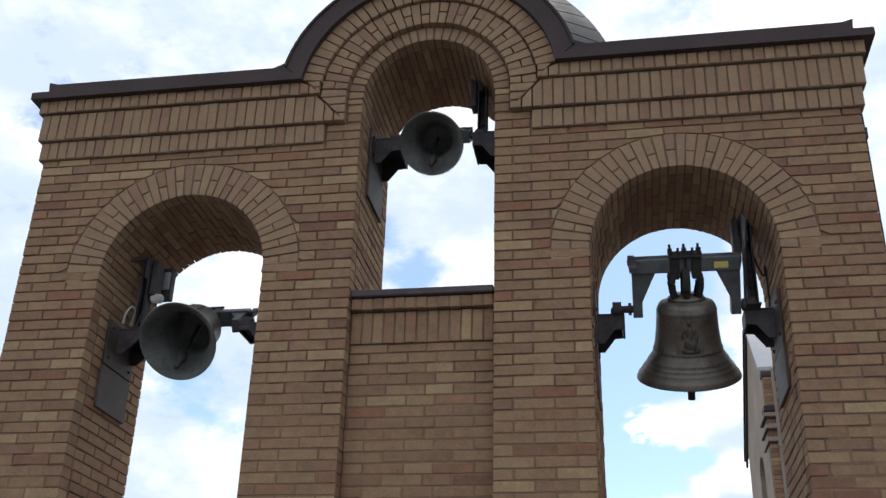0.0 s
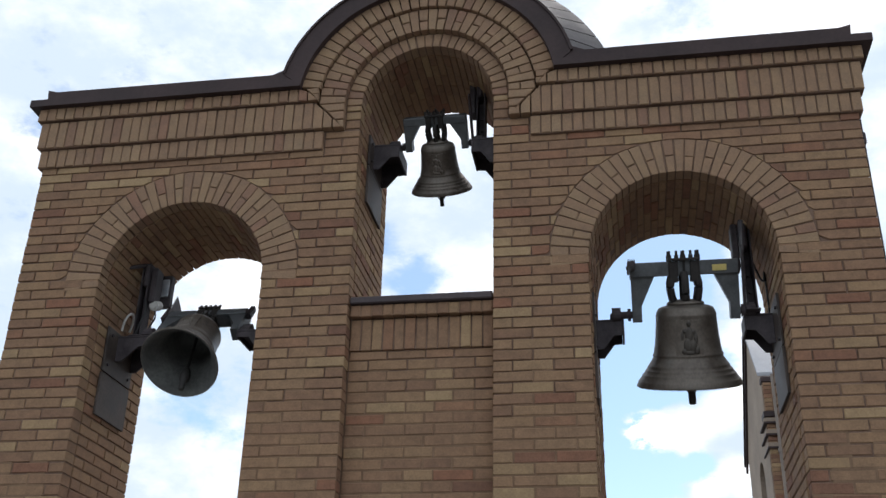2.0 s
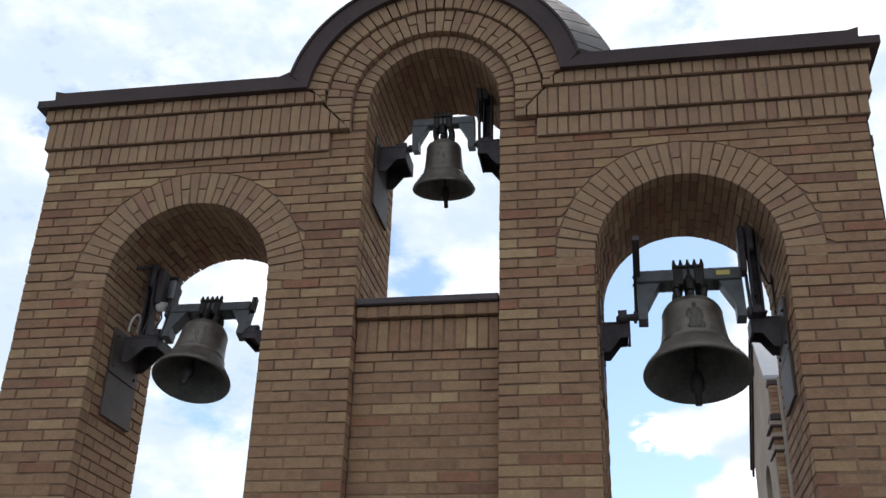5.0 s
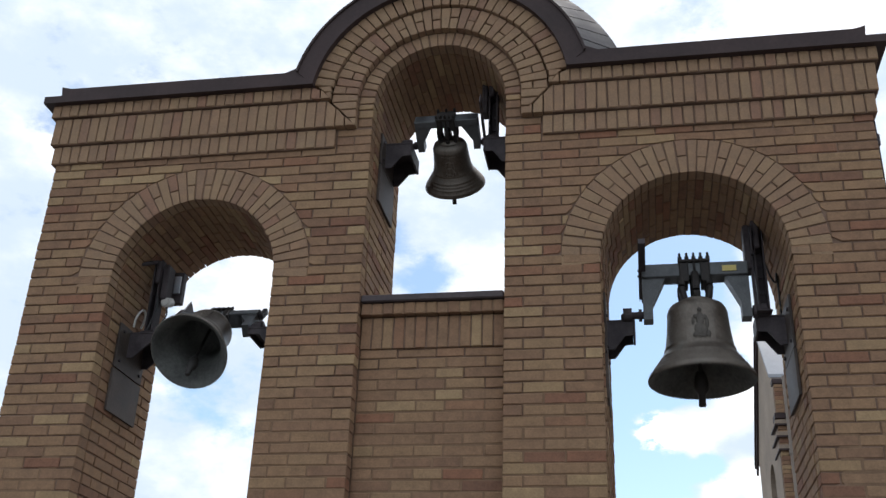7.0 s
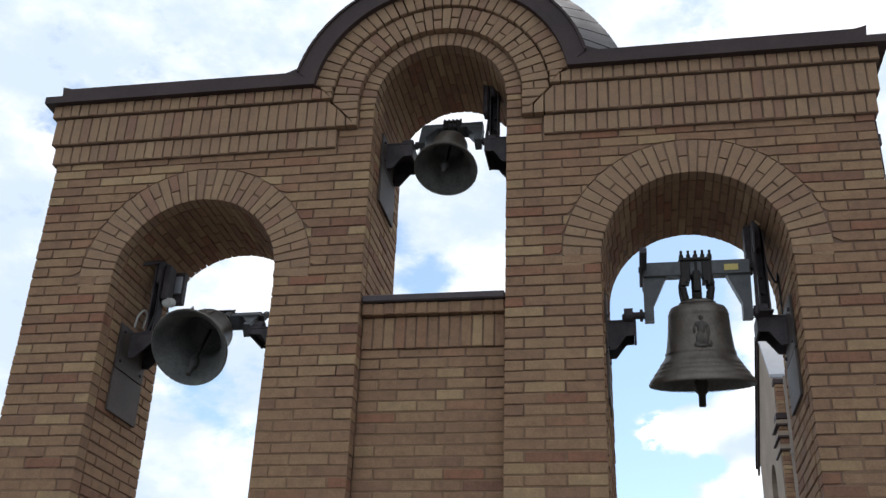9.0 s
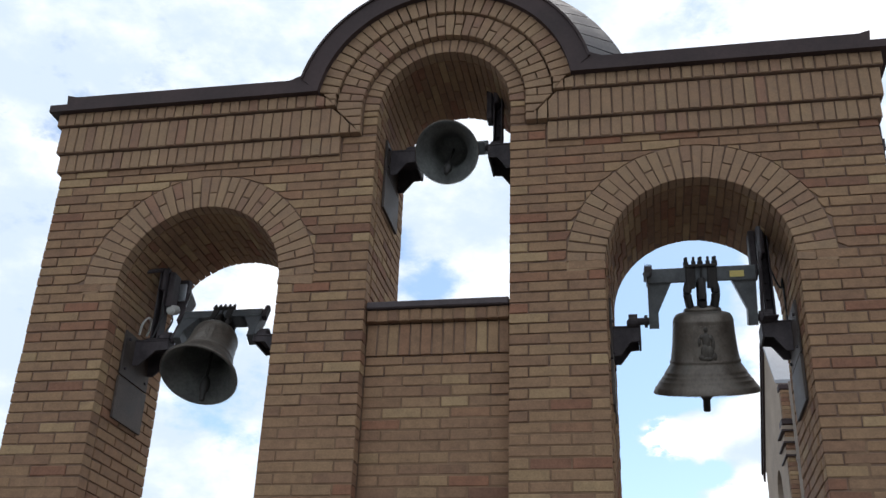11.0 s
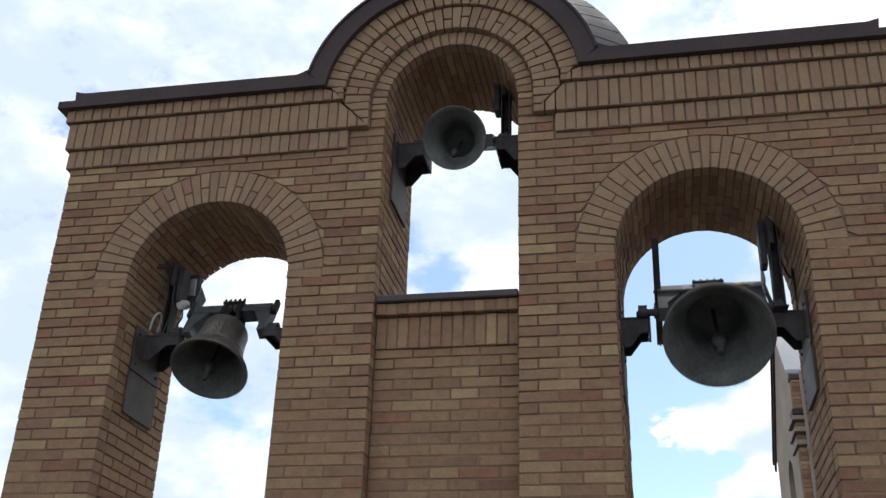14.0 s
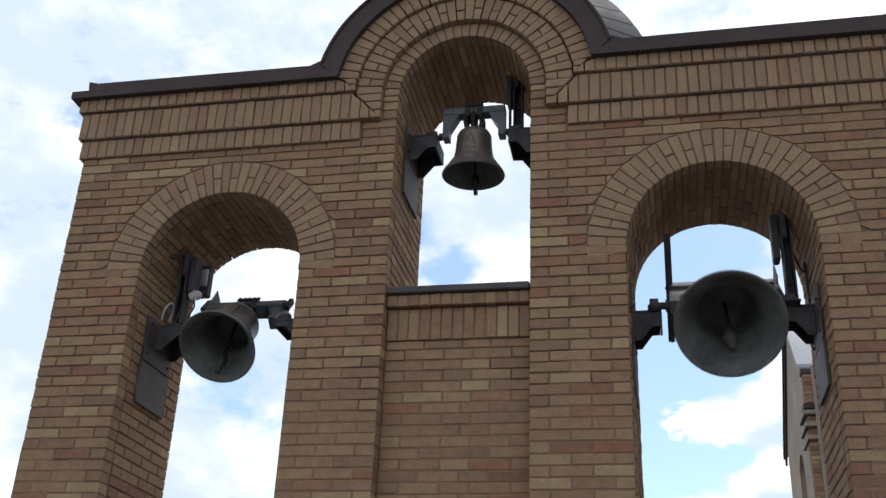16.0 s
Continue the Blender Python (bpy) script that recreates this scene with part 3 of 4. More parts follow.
    # clamp and bolts on top of the beam
    part("clamp_plate", box(-0.115 * k, 0.115 * k, -d * 1.3, d * 1.3, yk + hb + 0.001, yk + hb + 0.022, 0.004), IRON, th)
    for i in range(5):
        x = (-0.1 + 0.05 * i) * k
        for y in (-d * 1.05, d * 1.05) if i % 2 == 0 else (-d * 1.05,):
            bm = rod((x, y, yk - hb * 1.6), (x, y, yk + hb + 0.075 * k), 0.0085 * k + 0.001, 8)
            add_rod(bm, (x, y, yk + hb + 0.022), (x, y, yk + hb + 0.045), 0.017 * k, 6)
            part("clamp_bolt", bm, IRON, th)
    for x in (-0.075 * k, 0.075 * k):
        part("strap", box(x - 0.028 * k, x + 0.028 * k, -d - 0.012, d + 0.012, yk - hb * 1.8, yk + hb - 0.004, 0.004), IRON, th)
    # clapper, keyed on its own inside the bell
    cl = empty("clapper", pose(0, 0, top - 0.10 * k))
    cl.parent = th
    tagged(cl, "dark iron clapper")
    zt = lip - (top - 0.10 * k) + b["clap"] * k
    part("clapper_shaft", rod((0, 0, 0.02), (0, 0, zt + 0.02), 0.015 * k, 10), CLAPPER, cl)
    part("clapper_ball", lathe([(0.0, zt + 0.085 * k), (0.03 * k, zt + 0.07 * k), (0.045 * k, zt + 0.03 * k), (0.052 * k, zt - 0.02 * k), (0.045 * k, zt - 0.07 * k), (0.026 * k, zt - 0.095 * k), (0.026 * k, zt - 0.17 * k), (0.022 * k, zt - 0.178 * k), (0, zt - 0.18 * k)], 20), CLAPPER, cl, smooth=True)
    return th, cl


made = [make_bell(b) for b in BELLS]
# fittings that differ from bell to bell
big, left_bell, mid_bell = (m[0] for m in made)
lever = part("lever", prism_x([(-0.455, 0.362), (-0.455, 0.402), (-0.06, 0.388), (0.09, 0.372), (0.375, 0.334), (0.375, 0.294), (0.09, 0.305), (-0.06, 0.322)], -0.406, -0.356), STEEL, big, "long dark rope lever across the yoke's end")
part("lever_eye", tube([(-0.381, 0.352, 0.302), (-0.381, 0.372, 0.278), (-0.381, 0.352, 0.260), (-0.381, 0.332, 0.274), (-0.381, 0.342, 0.302)], 0.006), STEEL, lever)
for y in (-0.04, 0.06):
    part("lever_bolt", rod((-0.414, y, 0.348), (-0.350, y, 0.348), 0.011, 8), STEEL, lever)
part("yellow_plate", box(0.20, 0.30, -0.084, -0.0795, 0.30, 0.345), YELLOW, big, "faded yellow plate on the yoke")


def drive_segment(th, x, r0, r1, half=10):
    """Curved aluminium plate on the yoke that the motor grips."""
    n = 14
    a0, a1 = radians(90 - half), radians(90 + half)
    out = [(r1 * math.cos(a0 + (a1 - a0) * i / n), r1 * math.sin(a0 + (a1 - a0) * i / n)) for i in range(n + 1)]
    inn = [(r0 * math.cos(a0 + (a1 - a0) * i / n), r0 * math.sin(a0 + (a1 - a0) * i / n)) for i in range(n + 1)]
    seg = part("drive_segment", prism_x(out + inn[::-1], x - 0.005, x + 0.005), STEEL, th, "curved dark steel drive plate")
    part("segment_arm", box(x - 0.012, x + 0.008, -0.022, 0.022, 0.0, r0 + 0.04, 0.003), STEEL, th)


drive_segment(left_bell, -0.365, 0.36, 0.54, 7)
for y in (-1, 1):   # worn bright edges of the plate
    part("segment_edge", rod((-0.365, y * 0.046, 0.37), (-0.365, y * 0.066, 0.54), 0.0045, 8), ALU, left_bell, "bright worn edge of the drive plate")
drive_segment(big, 0.425, 0.44, 0.66)
drive_segment(mid_bell, 0.300, 0.28, 0.40)
part("arm_post", box(0.335, 0.372, -0.05, 0.0, 0.20, 0.34, 0.003), STEEL, left_bell)
part("arm_post", box(-0.372, -0.34, -0.07, -0.02, 0.16, 0.33, 0.003), STEEL, left_bell)


# ---------------------------------------------------------------- brackets that carry the axles
def bracket(x_wall, s, z, reach, y0, y1, plate_low, group="bell brackets", ya=0.39, top=0.10, drop=0.15, foot=0.255):
    """Steel shelf bracket on a jamb. s: the way it reaches along x."""
    th = tagged(empty("bell_bracket", pose(x_wall, 0, z)), "dark painted steel bracket bolted to the brick jamb", "bracket", group)
    ym = (y0 + y1) / 2

    def bx(a, b, *rest):
        a, b = sorted((s * a, s * b))
        return box(a, b, *rest)

    part("wall_plate", bx(0.003, 0.020, y0, y1, plate_low + 0.338, top, 0.003), PLATE, th, "tall dark steel wall plate")
    yb = y1 - 0.03
    part("shelf", bx(0.020, reach, ya, yb, -0.040, -0.024, 0.003), STEEL, th)
    part("end_plate", bx(reach - 0.016, reach, ya, yb, -drop, -0.041, 0.003), STEEL, th)
    for y in (ya, yb - 0.02):
        poly = [(s * 0.02, -0.041), (s * (reach - 0.017), -0.041), (s * (reach - 0.017), -drop + 0.004), (s * (reach * 0.66), -drop), (s * 0.07, -foot), (s * 0.02, -foot)]
        part("gusset", prism(poly if s > 0 else poly[::-1], y + 0.004, y + 0.018), STEEL, th)
    bl = part("bearing_block", bx(reach - 0.10, reach - 0.01, max(ya, ym - 0.07), ym + 0.07, -0.023, 0.03, 0.012), STEEL, th)
    part("bearing_cap", rod((s * (reach - 0.085), ym, 0.012), (s * (reach - 0.02), ym, 0.012), 0.05, 16), STEEL, bl)
    for y in (y0 + 0.06, y1 - 0.06):
        for zz in (min(top - 0.04, -0.06), plate_low + 0.40):
            part("bolt", rod((s * 0.018, y, zz), (s * 0.034, y, zz), 0.013, 6), STEEL, th)
    part("lower_plate", bx(0.003, 0.024, y0 - 0.006, y1 - 0.004, plate_low - 0.012, plate_low + 0.325, 0.003), PLATE, th, "lower weathered sheet over the wall plate")
    return th


bracket(-JO, 1, 4.64, 0.30, 0.26, 0.74, -0.70, ya=0.42, top=0.0, drop=0.115, foot=0.235)
bracket(-JI, -1, 4.64, 0.298, 0.26, 0.74, -0.70, drop=0.085)
bracket(JI, 1, 4.64, 0.225, 0.26, 0.74, -0.70, ya=0.50)
bracket(JO, -1, 4.64, 0.225, 0.26, 0.74, -0.70, ya=0.50, top=0.03)
bracket(-JM, 1, 6.24, 0.235, 0.26, 0.74, -0.62, top=0.0)
bracket(JM, -1, 6.24, 0.225, 0.26, 0.74, -0.62)


def swing_motor(x, z, h, s, label, half=0.038, stay=(0.135, -0.07, -0.005)):
    """Upright motor channel that stands on a bracket beside the yoke."""
    th = tagged(empty("swing_motor", pose(x, 0.50, z)), label, "motor", "bell swing motors")
    bm = box(-half, half, 0.048, 0.06, -0.023, h, 0.003)
    for a, b in ((-half, -half + 0.012), (half - 0.012, half)):   # flanges of the channel
        add_box(bm, a, b, -0.05, 0.0478, -0.023, h, 0.003)
    part("channel", bm, STEEL, th, "dark upright steel channel")
    part("motor_head", box(-half + 0.014 + s * 0.012, half - 0.014 + s * 0.012, -0.07, 0.12, h * 0.66, h * 0.985, 0.012), STEEL, th)
    part("motor_coil", box(-0.03 + s * 0.07, 0.02 + s * 0.07, -0.03, 0.10, h * 0.45, h * 0.95, 0.01), STEEL, th)
    part("stay", rod((0, -0.045, h - 0.02), (-s * stay[0], stay[1], h + stay[2]), 0.018, 10), STEEL, th)
    part("foot", box(-0.05, 0.05, -0.08, 0.09, -0.023, -0.012, 0.003), STEEL, th)
    for zz in (h * 0.22, h * 0.40):
        part("bolt", rod((0, 0.05, zz), (0, 0.028, zz), 0.012, 6), STEEL, th)
    return th


lm = swing_motor(-2.382, 4.64, 0.625, 1, "dark swing motor channel beside the bell yoke", half=0.033, stay=(0.108, -0.16, -0.085))
part("face_panel", box(0.052, 0.128, 0.13, 0.15, 0.40, 0.555, 0.004), ALU, lm, "pale grey metal panel on the motor")
part("panel_back", box(0.024, 0.140, 0.151, 0.22, 0.32, 0.60, 0.006), STEEL, lm)
bm = rod((0.085, 0.0, 0.262), (0.088, 0.085, 0.295), 0.040, 16)
add_rod(bm, (0.085, -0.012, 0.258), (0.085, 0.001, 0.262), 0.026, 12)
part("sensor", bm, CABLE_W, lm, "small pale sensor housing")
part("sensor_lead", tube([(0.085, 0.03, 0.235), (0.10, 0.03, 0.17), (0.07, 0.02, 0.09), (0.05, 0.0, 0.0)], 0.007), CABLE_B, lm, "thin black lead")
swing_motor(2.375, 4.64, 0.74, -1, "tall dark swing motor channel beside the large bell")
swing_motor(0.372, 6.24, 0.625, -1, "small dark swing motor under the top arch")

tagged(part("white_cable", tube([(-JO + 0.012, 0.60, 4.72), (-JO + 0.03, 0.60, 4.80), (-JO + 0.05, 0.55, 4.845), (-JO + 0.05, 0.49, 4.83), (-JO + 0.03, 0.46, 4.76), (-JO + 0.014, 0.47, 4.68)], 0.0095), CABLE_W),
       "white cable loop on the brick jamb", "cable")
tagged(part("black_cable", tube([(2.40, 0.56, 5.15), (2.46, 0.62, 4.98), (2.50, 0.66, 4.94), (2.515, 0.68, 5.02), (2.518, 0.68, 4.80), (2.518, 0.68, 4.60)], 0.008), CABLE_B),
       "black cable hanging beside the motor channel", "cable")
tagged(part("black_cable", tube([(-2.36, 0.46, 4.96), (-2.33, 0.44, 4.84), (-2.36, 0.45, 4.74), (-2.40, 0.46, 4.62)], 0.008), CABLE_B), "black cable hanging behind the yoke", "cable")

# ---------------------------------------------------------------- church behind
church = tagged(empty("church_building"), "pale brick church gable with a metal roof behind the tower", "building")
GX, GY0, GY1, GYA, GZA = 4.0, 12.50, 15.70, 13.95, 9.62   # gable wall plane, its corners, apex
ze0, ze1 = GZA - (GYA - GY0), GZA - (GY1 - GYA) * 1.06
WY, WZ, WR = 13.80, 6.63, 0.37
wall_poly = [(GY0, 0), (WY - WR, 0), (WY - WR, WZ)] + [(WY - WR * math.cos(math.pi * i / 12), WZ + WR * math.sin(math.pi * i / 12)) for i in range(1, 12)] + [(WY + WR, WZ), (WY + WR, 0), (GY1, 0), (GY1, ze1), (GYA, GZA), (GY0, ze0)]
part("gable_wall", prism_x(wall_poly, GX, GX + 0.3), FARWALL, church, "plain buff brick gable wall")
part("rear_wall", box(GX + 0.31, GX + 9, GY0 + 0.02, GY1 - 0.02, 0, min(ze0, ze1) - 0.1), FARWALL, church)
w1 = part("window", box(GX + 0.16, GX + 0.19, WY - WR + 0.003, WY + WR - 0.003, 4.6, WZ + WR - 0.004), FARGLASS, church, "dark narrow arched window")
part("window_frame", box(GX + 0.12, GX + 0.159, WY - 0.02, WY + 0.02, 4.6, WZ + WR - 0.01), COPING, w1)
part("window_apron", box(GX + 0.002, GX + 0.298, WY - WR + 0.003, WY + WR - 0.003, 0, 4.59), FARWALL, church)
# roof slopes with dark bargeboards
for ya, za, yb, zb in ((GYA, GZA + 0.03, 12.66, GZA + 0.03 - (GYA - 12.66)), (GYA, GZA + 0.03, 15.95, GZA + 0.03 - (15.95 - GYA) * 1.06)):
    part("roof_slope", prism_x([(ya, za), (yb, zb), (yb, zb + 0.07), (ya, za + 0.09)], GX - 0.03, GX + 9.2), FARROOF, church, "pale grey metal roof slope")
    if yb > ya:
        for k in range(2):
            part("bargeboard", prism_x([(ya, za - 0.06 - 0.14 * k), (yb, zb - 0.06 - 0.14 * k), (yb, zb + 0.03 - 0.14 * k), (ya, za + 0.03 - 0.14 * k)], GX - 0.075 + 0.03 * k, GX - 0.032 + 0.03 * k), COPING, church, "dark bargeboard along the gable edge")
for x in (0.55, 1.25, 1.95, 2.65):
    part("roof_seam", prism_x([(GYA, GZA + 0.12), (12.66, GZA + 0.12 - (GYA - 12.66) - 0.02), (12.66, GZA + 0.14 - (GYA - 12.66)), (GYA, GZA + 0.15)], GX + x, GX + x + 0.02), FARROOF, church)
part("gutter", box(GX - 0.02, GX + 9, 12.36, 12.60, 8.13, 8.25, 0.02), COPING, church, "dark metal gutter")
pier_c = part("corner_pier", box(GX + 0.012, GX + 0.7, 12.352, GY0 - 0.002, 0, 8.12), MORTAR, church, "brick corner pier below the eaves")
for zz, out, back in ((7.36, 0.050, 12.95), (7.14, 0.036, 13.05), (6.90, 0.022, 13.0)):
    part("corbel_step", box(GX - out, GX + 0.7, 12.30, 12.62, zz, zz + 0.075, 0.006), FARWALL, church)
    # dark strips that stand in for the shaded undersides of the ledges
    part("step_flashing", box(GX - out - 0.012, GX + 0.7, 12.285, 12.70, zz - 0.030, zz - 0.002), COPING, church, "dark strip standing for the shade under a brick ledge")
    part("ledge_drip", box(GX - out - 0.010, GX - 0.001, 12.702, back, zz - 0.030, zz - 0.002), COPING, church, "dark strip standing for the ledge's shade along the gable wall")
part("eaves_block", box(GX - 0.045, GX + 0.7, 12.29, 12.64, 7.455, 7.56, 0.01), COPING, church, "dark block under the brick corner")
pipe = part("downpipe", rod((GX + 0.17, 12.14, 0), (GX + 0.17, 12.14, 8.2), 0.042, 14), PIPE, church, "brown metal downpipe")
for zz in (6.75, 4.4):
    part("pipe_clip", rod((GX + 0.17, 12.14, zz), (GX + 0.17, 12.14, zz + 0.07), 0.056, 14), PIPE, pipe)

rod_thing = tagged(empty("lightning_conductor", pose(HALF + 0.012, 0.06, 0)), "thin dark metal conductor down the tower's side", "cable")
part("wire", rod((0, 0, 0), (0, 0, 5.93), 0.006, 8), STEEL, rod_thing)
for zz in (5.72, 4.6, 3.4):
    part("clip", box(-0.011, 0.014, -0.02, 0.02, zz, zz + 0.09, 0.003), STEEL, rod_thing)


# ---------------------------------------------------------------- masonry, brick by brick (called last)
def clipped(x0, x1, z0, z1, cx, cz, r):
    """The cell's outline outside the circle, or None where nothing is left."""
    j = JOINT / 2
    x0, x1, z0, z1 = x0 + j, x1 - j, z0 + j, z1 - j
    r = r + j
    if z1 < cz:
        return None

    def low(x):
        d = abs(x - cx)
        return max(z0, cz + math.sqrt(r * r - d * d)) if d < r else z0

    xs = [x0 + (x1 - x0) * i / 24 for i in range(25)]
    keep = [x for x in xs if z1 - low(x) > 0.006]
    if len(keep) < 4 or keep[-1] - keep[0] < 0.02:
        return None
    if all(low(x) <= z0 + 1e-6 for x in keep) and len(keep) == 25:
        return [(x0, z0), (x1, z0), (x1, z1), (x0, z1)]
    idx = sorted({0, len(keep) // 4, len(keep) // 2, 3 * len(keep) // 4, len(keep) - 1})
    lower = [(keep[i], low(keep[i])) for i in idx]
    return lower + [(keep[-1], z1), (keep[0], z1)]


def jamb(parent, x, facing, z0, z1, y0=0.13, y1=T, taper=0.0):
    for k, a, b in courses(z0, z1):
        for p, q in bond(y0, y1, k + 1):
            w, h = q - p - JOINT, b - a - JOINT
            if w > 0.02 and h > 0.02:
                lay(parent, rect(w, h), 0.11, pose(x + facing * taper * ((p + q) / 2 - y0) / (y1 - y0), (p + q) / 2, (a + b) / 2, 0, 0, 90 if facing > 0 else -90))


def voussoirs(parent, cx, cz, r0, r1, a0, a1, n, y, split=0.0, depth=0.12, first=1):
    """A ring of wedge bricks; every other one, from the first, is cut in two at the split."""
    for i in range(n):
        p, q = a0 + (a1 - a0) * i / n, a0 + (a1 - a0) * (i + 1) / n
        cuts = [(r0, r1)]
        if split and i % 2 == first:
            c = r0 + (r1 - r0) * (split if i % 4 == first else 0.96 - split)
            cuts = [(r0, c - 0.004), (c + 0.004, r1)]
        for u, v in cuts:
            ju, jv = 0.0045 / u, 0.0045 / v
            front_poly(parent, [(cx + u * math.cos(p + ju), cz + u * math.sin(p + ju)), (cx + v * math.cos(p + jv), cz + v * math.sin(p + jv)),
                                (cx + v * math.cos(q - jv), cz + v * math.sin(q - jv)), (cx + u * math.cos(q - ju), cz + u * math.sin(q - ju))], y, depth, BRICK_SORTED)


def soffit(parent, cx, cz, r0, n, y0=0.13, y1=T - 0.008, taper=(0.0, 0.0), tilt=0.0, sag=0.0):
    for i in range(n):
        a = -tilt + (math.pi + 2 * tilt) * (i + 0.5) / n
        for p, q in bond(y0, y1, i):
            r = r0 - (taper[0] + (taper[1] - taper[0]) * i / n + sag * math.sin(a)) * ((p + q) / 2 - y0) / (y1 - y0)
            m = Matrix(((0, math.cos(a), math.sin(a), cx + r * math.cos(a)), (1, 0, 0, (p + q) / 2), (0, math.sin(a), -math.cos(a), cz + r * math.sin(a)), (0, 0, 0, 1)))
            lay(parent, rect(q - p - 0.002, (math.pi + 2 * tilt) * r / n - 0.005), 0.09, m)


def masonry():
    for s in (-1, 1):
        outer, inner, head = core["outer", s], core["inner", s], core["head", s]
        cx = s * CX
        # piers up to the springing; the lower courses are pointed flush
        for k, a, b in courses(ZLOW, 4.93):
            for x0, x1 in face_bond(JO, HALF, k, s):
                front(outer, x0, x1, a, b, 0.0 if b > 4.0 else 0.002)
            for x0, x1 in face_bond(JM, JI, k, s):
                front(inner, x0, x1, a, b)
        # the wall round the arch up to the frieze
        for k, a, b in courses(4.935, 5.975):
            for x0, x1 in face_bond(JM, HALF, k, s):
                poly = clipped(x0, x1, a, b, cx, ZS, RE)
                if poly:
                    mid = abs(x0 + x1) / 2
                    front_poly(outer if mid > JO else inner if mid < JI else head, poly)
        # the pier's top beside the middle opening
        for k, a, b in courses(5.975, ROW2):
            for x0, x1 in face_bond(JM, 0.812, k, s):
                front(inner, x0, x1, a, b)
        for k, a, b in courses(6.135, ZM):
            lo, hi = sorted((s * R1, s * JM))
            front(inner, lo, hi, a, b)
        tilt = math.asin(0.048 / RS)
        voussoirs(head, cx, ZS, RS, RE, -tilt, math.pi + tilt, 36, 0.0, 0.46, first=0 if s > 0 else 1)
        jamb(outer, s * JO, -s, ZLOW, ZS)
        jamb(inner, s * JI, s, ZLOW, ZS, taper=0.032 if s > 0 else 0.0)
        jamb(inner, s * JM, -s, 4.695, ZM)
        soffit(head, cx, ZS, RS, 36, taper=(0.008, 0.034) if s > 0 else (0.0, 0.0), tilt=tilt, sag=0.0 if s > 0 else 0.024)
        # frieze: three soldier and header rows, each standing further out
        for z0, z1, y, xa, xb in ((ROW1, ROW2, -0.028, 0.818, 3.25), (ROW2, ROW3, -0.056, 0.666, 3.278), (ROW3, ROW4, -0.084, 0.880, 3.306)):
            n, fr = round((xb - xa) / 0.0812), frieze[s, z0]
            for i in range(n):
                x0, x1 = xa + (xb - xa) * i / n, xa + (xb - xa) * (i + 1) / n
                t0, t1 = z1 - 0.006, z1 - 0.006
                if z0 != ROW1:   # mitre where the row turns up round the crown
                    t0, t1 = (min(t, z0 + (x - xa) * 1.07) for t, x in ((t0, x0), (t1, x1)))
                j = 0.0048
                poly = [(s * (x0 + j), z0 + 0.006), (s * (x1 - j), z0 + 0.006), (s * (x1 - j), max(t1, z0 + 0.012)), (s * (x0 + j), max(t0, z0 + 0.010))]
                front_poly(fr, poly if s > 0 else poly[::-1], y, 0.12, BRICK_SORTED)
        # the rings run down as level bricks to the mitre
        for xin, xm, zlow, ztop, y, count in ((R1, 0.660, ROW2, ZM, -0.054, 3), (R2, 0.880, ROW3, ROW4, -0.082, 2)):
            for i in range(count):
                z0, z1 = zlow + (ztop - zlow) * i / count + 0.006, zlow + (ztop - zlow) * (i + 1) / count - 0.003
                m0, m1 = xm - 0.012 + (z0 - zlow) / 1.07, xm - 0.012 + (z1 - zlow) / 1.07
                poly = [(s * (xin + 0.004), z0), (s * max(xin + 0.010, m0), z0), (s * m1, z1), (s * (xin + 0.004), z1)]
                front_poly(core["crown", 0], poly if s > 0 else poly[::-1], y, mat=BRICK_SORTED)
    crown = core["crown", 0]
    # mortar behind the bricks that lean into the opening of the big bell
    bm = bmesh.new()
    rows = []
    for i in range(27):
        a, lean = math.pi * i / 26, 0.008 + 0.028 * i / 26
        ring = []
        for y, r in ((0.14, RS + 0.008), (T - 0.012, RS - lean + 0.006), (T - 0.012, RS + 0.012), (0.14, RS + 0.012)):
            ring.append(bm.verts.new((CX + r * math.cos(a), y, ZS + r * math.sin(a))))
        rows.append(ring)
    lean_foot = [bm.verts.new((x, y, ZLOW)) for x, y in ((JI - 0.008, 0.14), (JI + 0.026, T - 0.012), (JI - 0.012, T - 0.012), (JI - 0.012, 0.14))]
    rows.append([bm.verts.new((x, y, ZS - 0.001)) for x, y in ((JI - 0.008, 0.14), (JI + 0.026, T - 0.012), (JI - 0.012, T - 0.012), (JI - 0.012, 0.14))])
    rows.append(lean_foot)
    for p, q in zip(rows, rows[1:]):
        for i in range(4):
            bm.faces.new((p[i], q[i], q[(i + 1) % 4], p[(i + 1) % 4]))
    part("mortar_bed", bm, MORTAR, core["head", 1])
    voussoirs(crown, 0, ZM, JM, R1 - 0.004, 0, math.pi, 27, 0.0)
    voussoirs(crown, 0, ZM, R1 + 0.004, R2 - 0.004, 0.0, math.pi, 32, -0.054, 0.44, first=0)
    voussoirs(crown, 0, ZM, R2 + 0.004, R3 + 0.012, 0.155, math.pi - 0.155, 34, -0.082)
    soffit(crown, 0, ZM, JM, 27)
    # recessed wall under the sill
    inf = core["infill", 0]
    for k, a, b in courses(ZLOW, 4.286):
        for x0, x1 in infill_bond(k):
            front(inf, x0, x1, a, b, REC)
    n = 13
    part("flush_pointing", box(-JM + 0.003, JM - 0.003, REC - 0.0045, REC + 0.008, 4.29, 4.527), MORTAR, tower, "mortar between the upright bricks")
    part("flush_pointing", box(-JM + 0.003, JM - 0.003, REC - 0.0500, REC - 0.02, 4.540, 4.622), MORTAR_LOW, tower, "pale mortar pointed nearly flush")
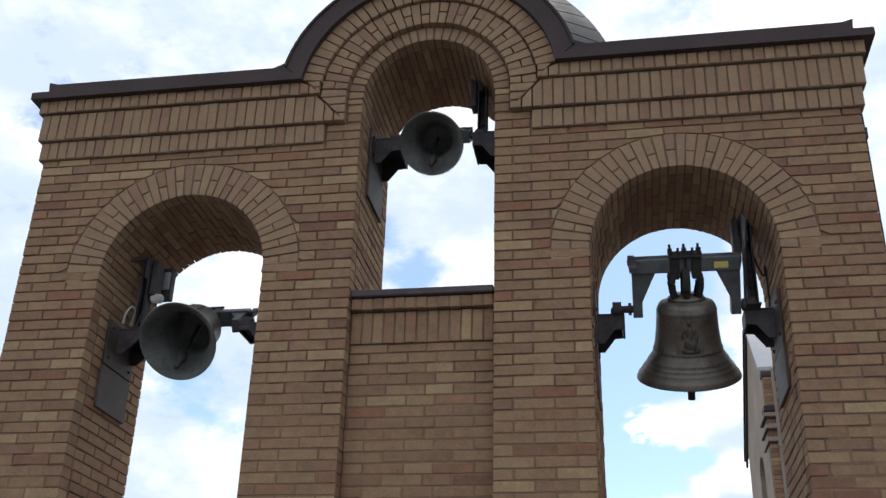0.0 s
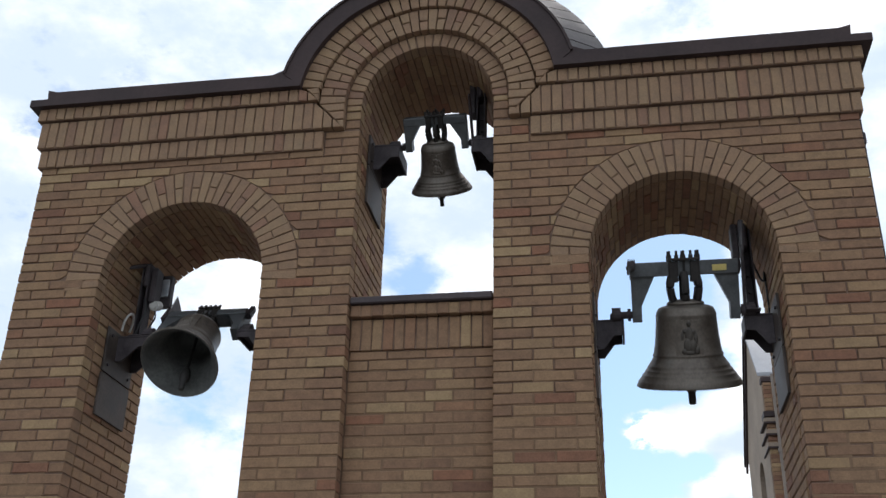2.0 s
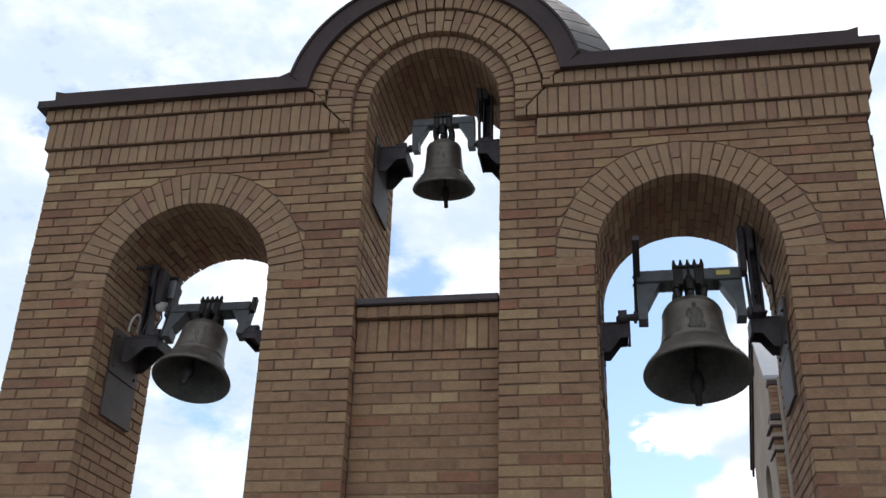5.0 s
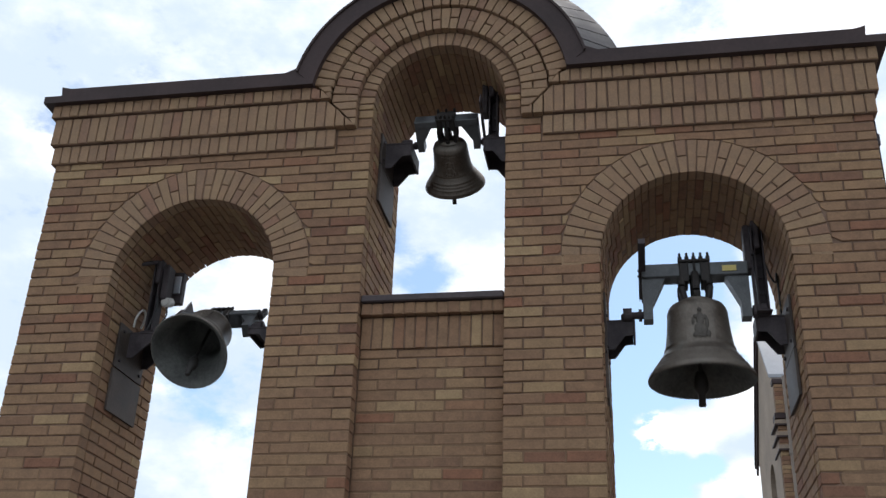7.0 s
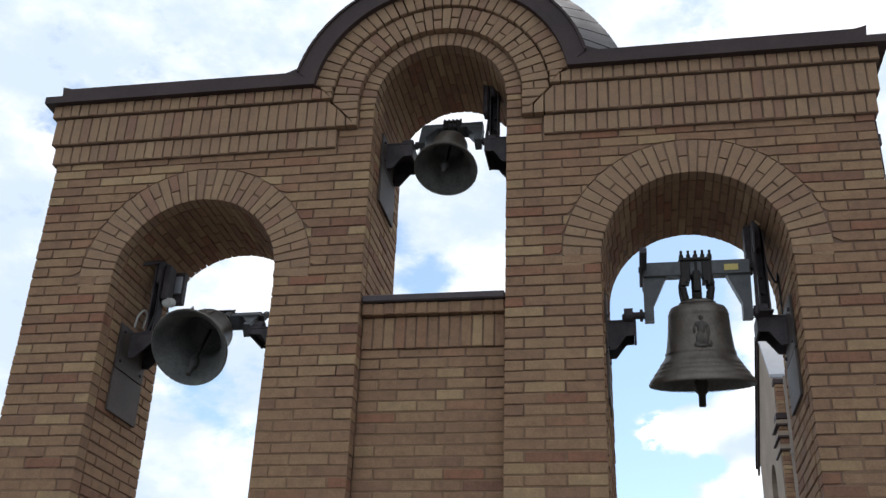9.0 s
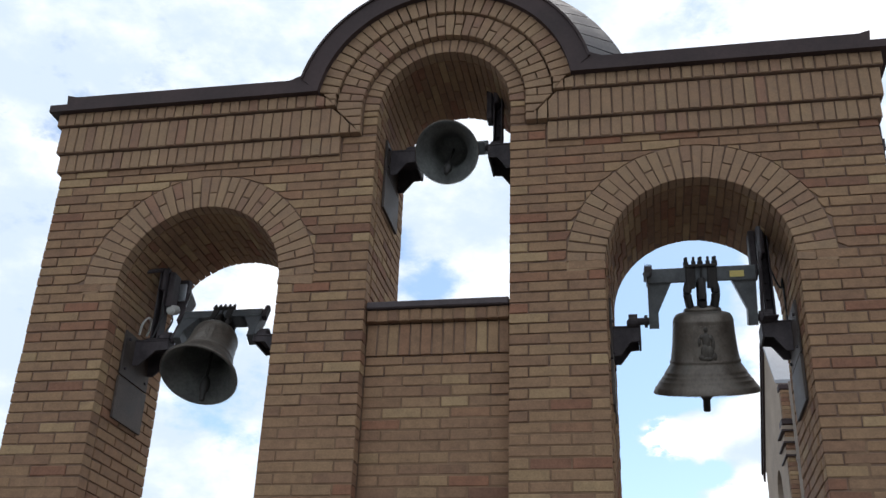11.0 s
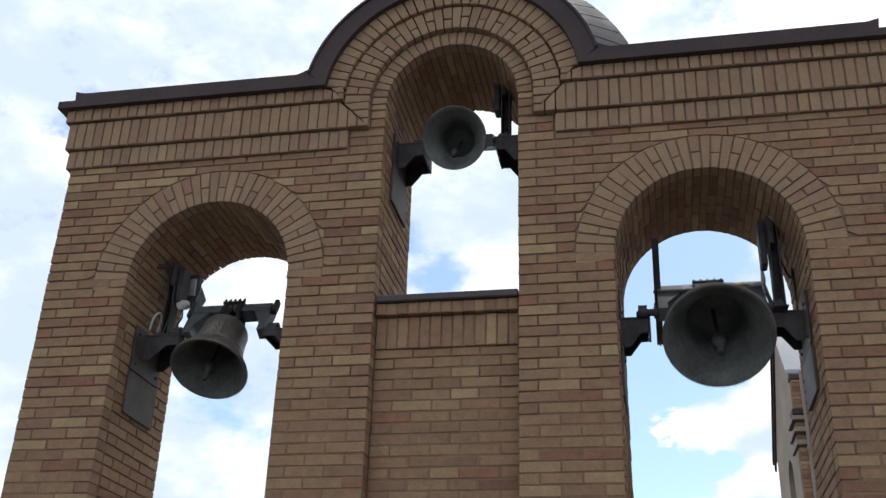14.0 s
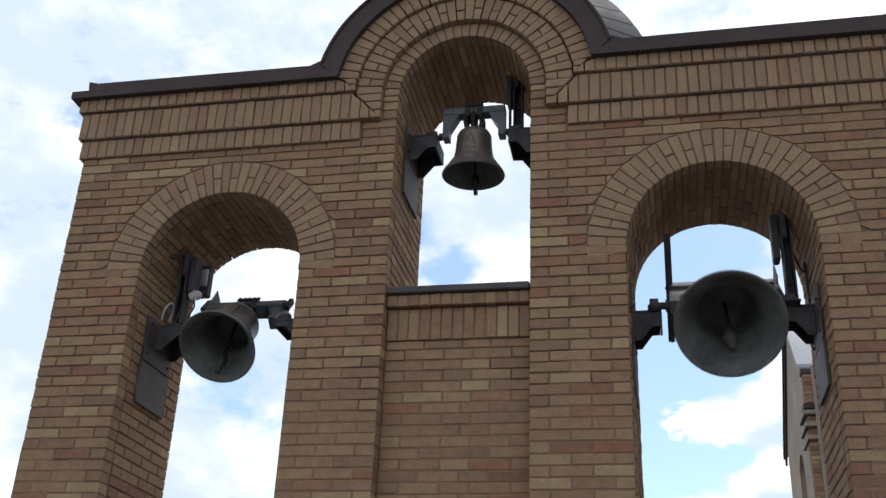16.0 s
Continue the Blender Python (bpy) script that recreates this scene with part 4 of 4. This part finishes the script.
    for i in range(n):
        x0, x1 = -JM + 2 * JM * i / n, -JM + 2 * JM * (i + 1) / n
        front(inf, x0, x1, 4.283, 4.533, REC - 0.012)
        front(inf, x0, x1, 4.533, 4.630, REC - 0.055)
    # corner pier of the church
    for k, a, b in courses(4.8, 8.12):
        for x0, x1 in bond(GX, GX + 0.7, k):
            front(pier_c, x0, x1, a, b, 12.342, 0.1)
    # plain rest: the back, the ends and the foot of the wall, laid as one mesh
    verts, faces = [], []

    def slab(x0, x1, y0, y1, z0, z1):
        o = len(verts)
        verts.extend((x, y, z) for x in (x0, x1) for y in (y0, y1) for z in (z0, z1))
        faces.extend(tuple(o + i for i in q) for q in ((0, 1, 3, 2), (4, 6, 7, 5), (0, 4, 5, 1), (2, 3, 7, 6), (0, 2, 6, 4), (1, 5, 7, 3)))

    g = JOINT / 2
    for k, a, b in courses(0.055, 6.5):
        for s in (-1, 1):
            for p, q in bond(0.13, T - 0.13, k):
                x0, x1 = sorted((s * HALF, s * (HALF - 0.1)))
                slab(x0, x1, p + g, q - g, a + g, b - g)
            spans = [sorted((s * HALF, s * JO)), sorted((s * JI, s * JM))] if a < 4.93 else [sorted((s * HALF, s * JM))]
            for lo, hi in spans:
                for x0, x1 in bond(lo, hi, k):
                    mid = (x0 + x1) / 2
                    if a < 4.93 or math.hypot(abs(mid) - CX, a - ZS) > RS + 0.13:
                        slab(x0 + g, x1 - g, T - 0.1, T, a + g, b - g)
                        if b < ZLOW + 0.02:
                            slab(x0 + g, x1 - g, 0, 0.1, a + g, b - g)
        if b < 4.6:
            for x0, x1 in bond(-JM, JM, k):
                slab(x0 + g, x1 - g, T - REC - 0.1, T - REC + rec, a + g, b - g)
                if b < ZLOW + 0.02:
                    slab(x0 + g, x1 - g, REC, REC + 0.1, a + g, b - g)
    me = bpy.data.meshes.new("back_masonry")
    me.from_pydata(verts, [], faces)
    me.materials.append(BRICK)
    ob = new("back_masonry", me)
    ob.parent = tower
    tagged(ob, "plain buff brickwork of the back and foot", kind="stuff")


masonry()


# ---------------------------------------------------------------- movement
def motions():
    for b, (th, cl) in zip(BELLS, made):
        A, mid, peak, period = b["swing"]
        walk(th, [(i / 10, pose(b["x"], 0.49, b["z"], -swing(i / 10, b), 0, 0)) for i in range(161)])
        walk(cl, [(i / 10, pose(0, 0, b["top"] - 0.10 * b["r"] / 0.375, 21 * math.tanh(2.0 * math.cos(2 * math.pi * (i / 10 - peak - 0.09 * period) / period)), 0, 0)) for i in range(161)])


motions()
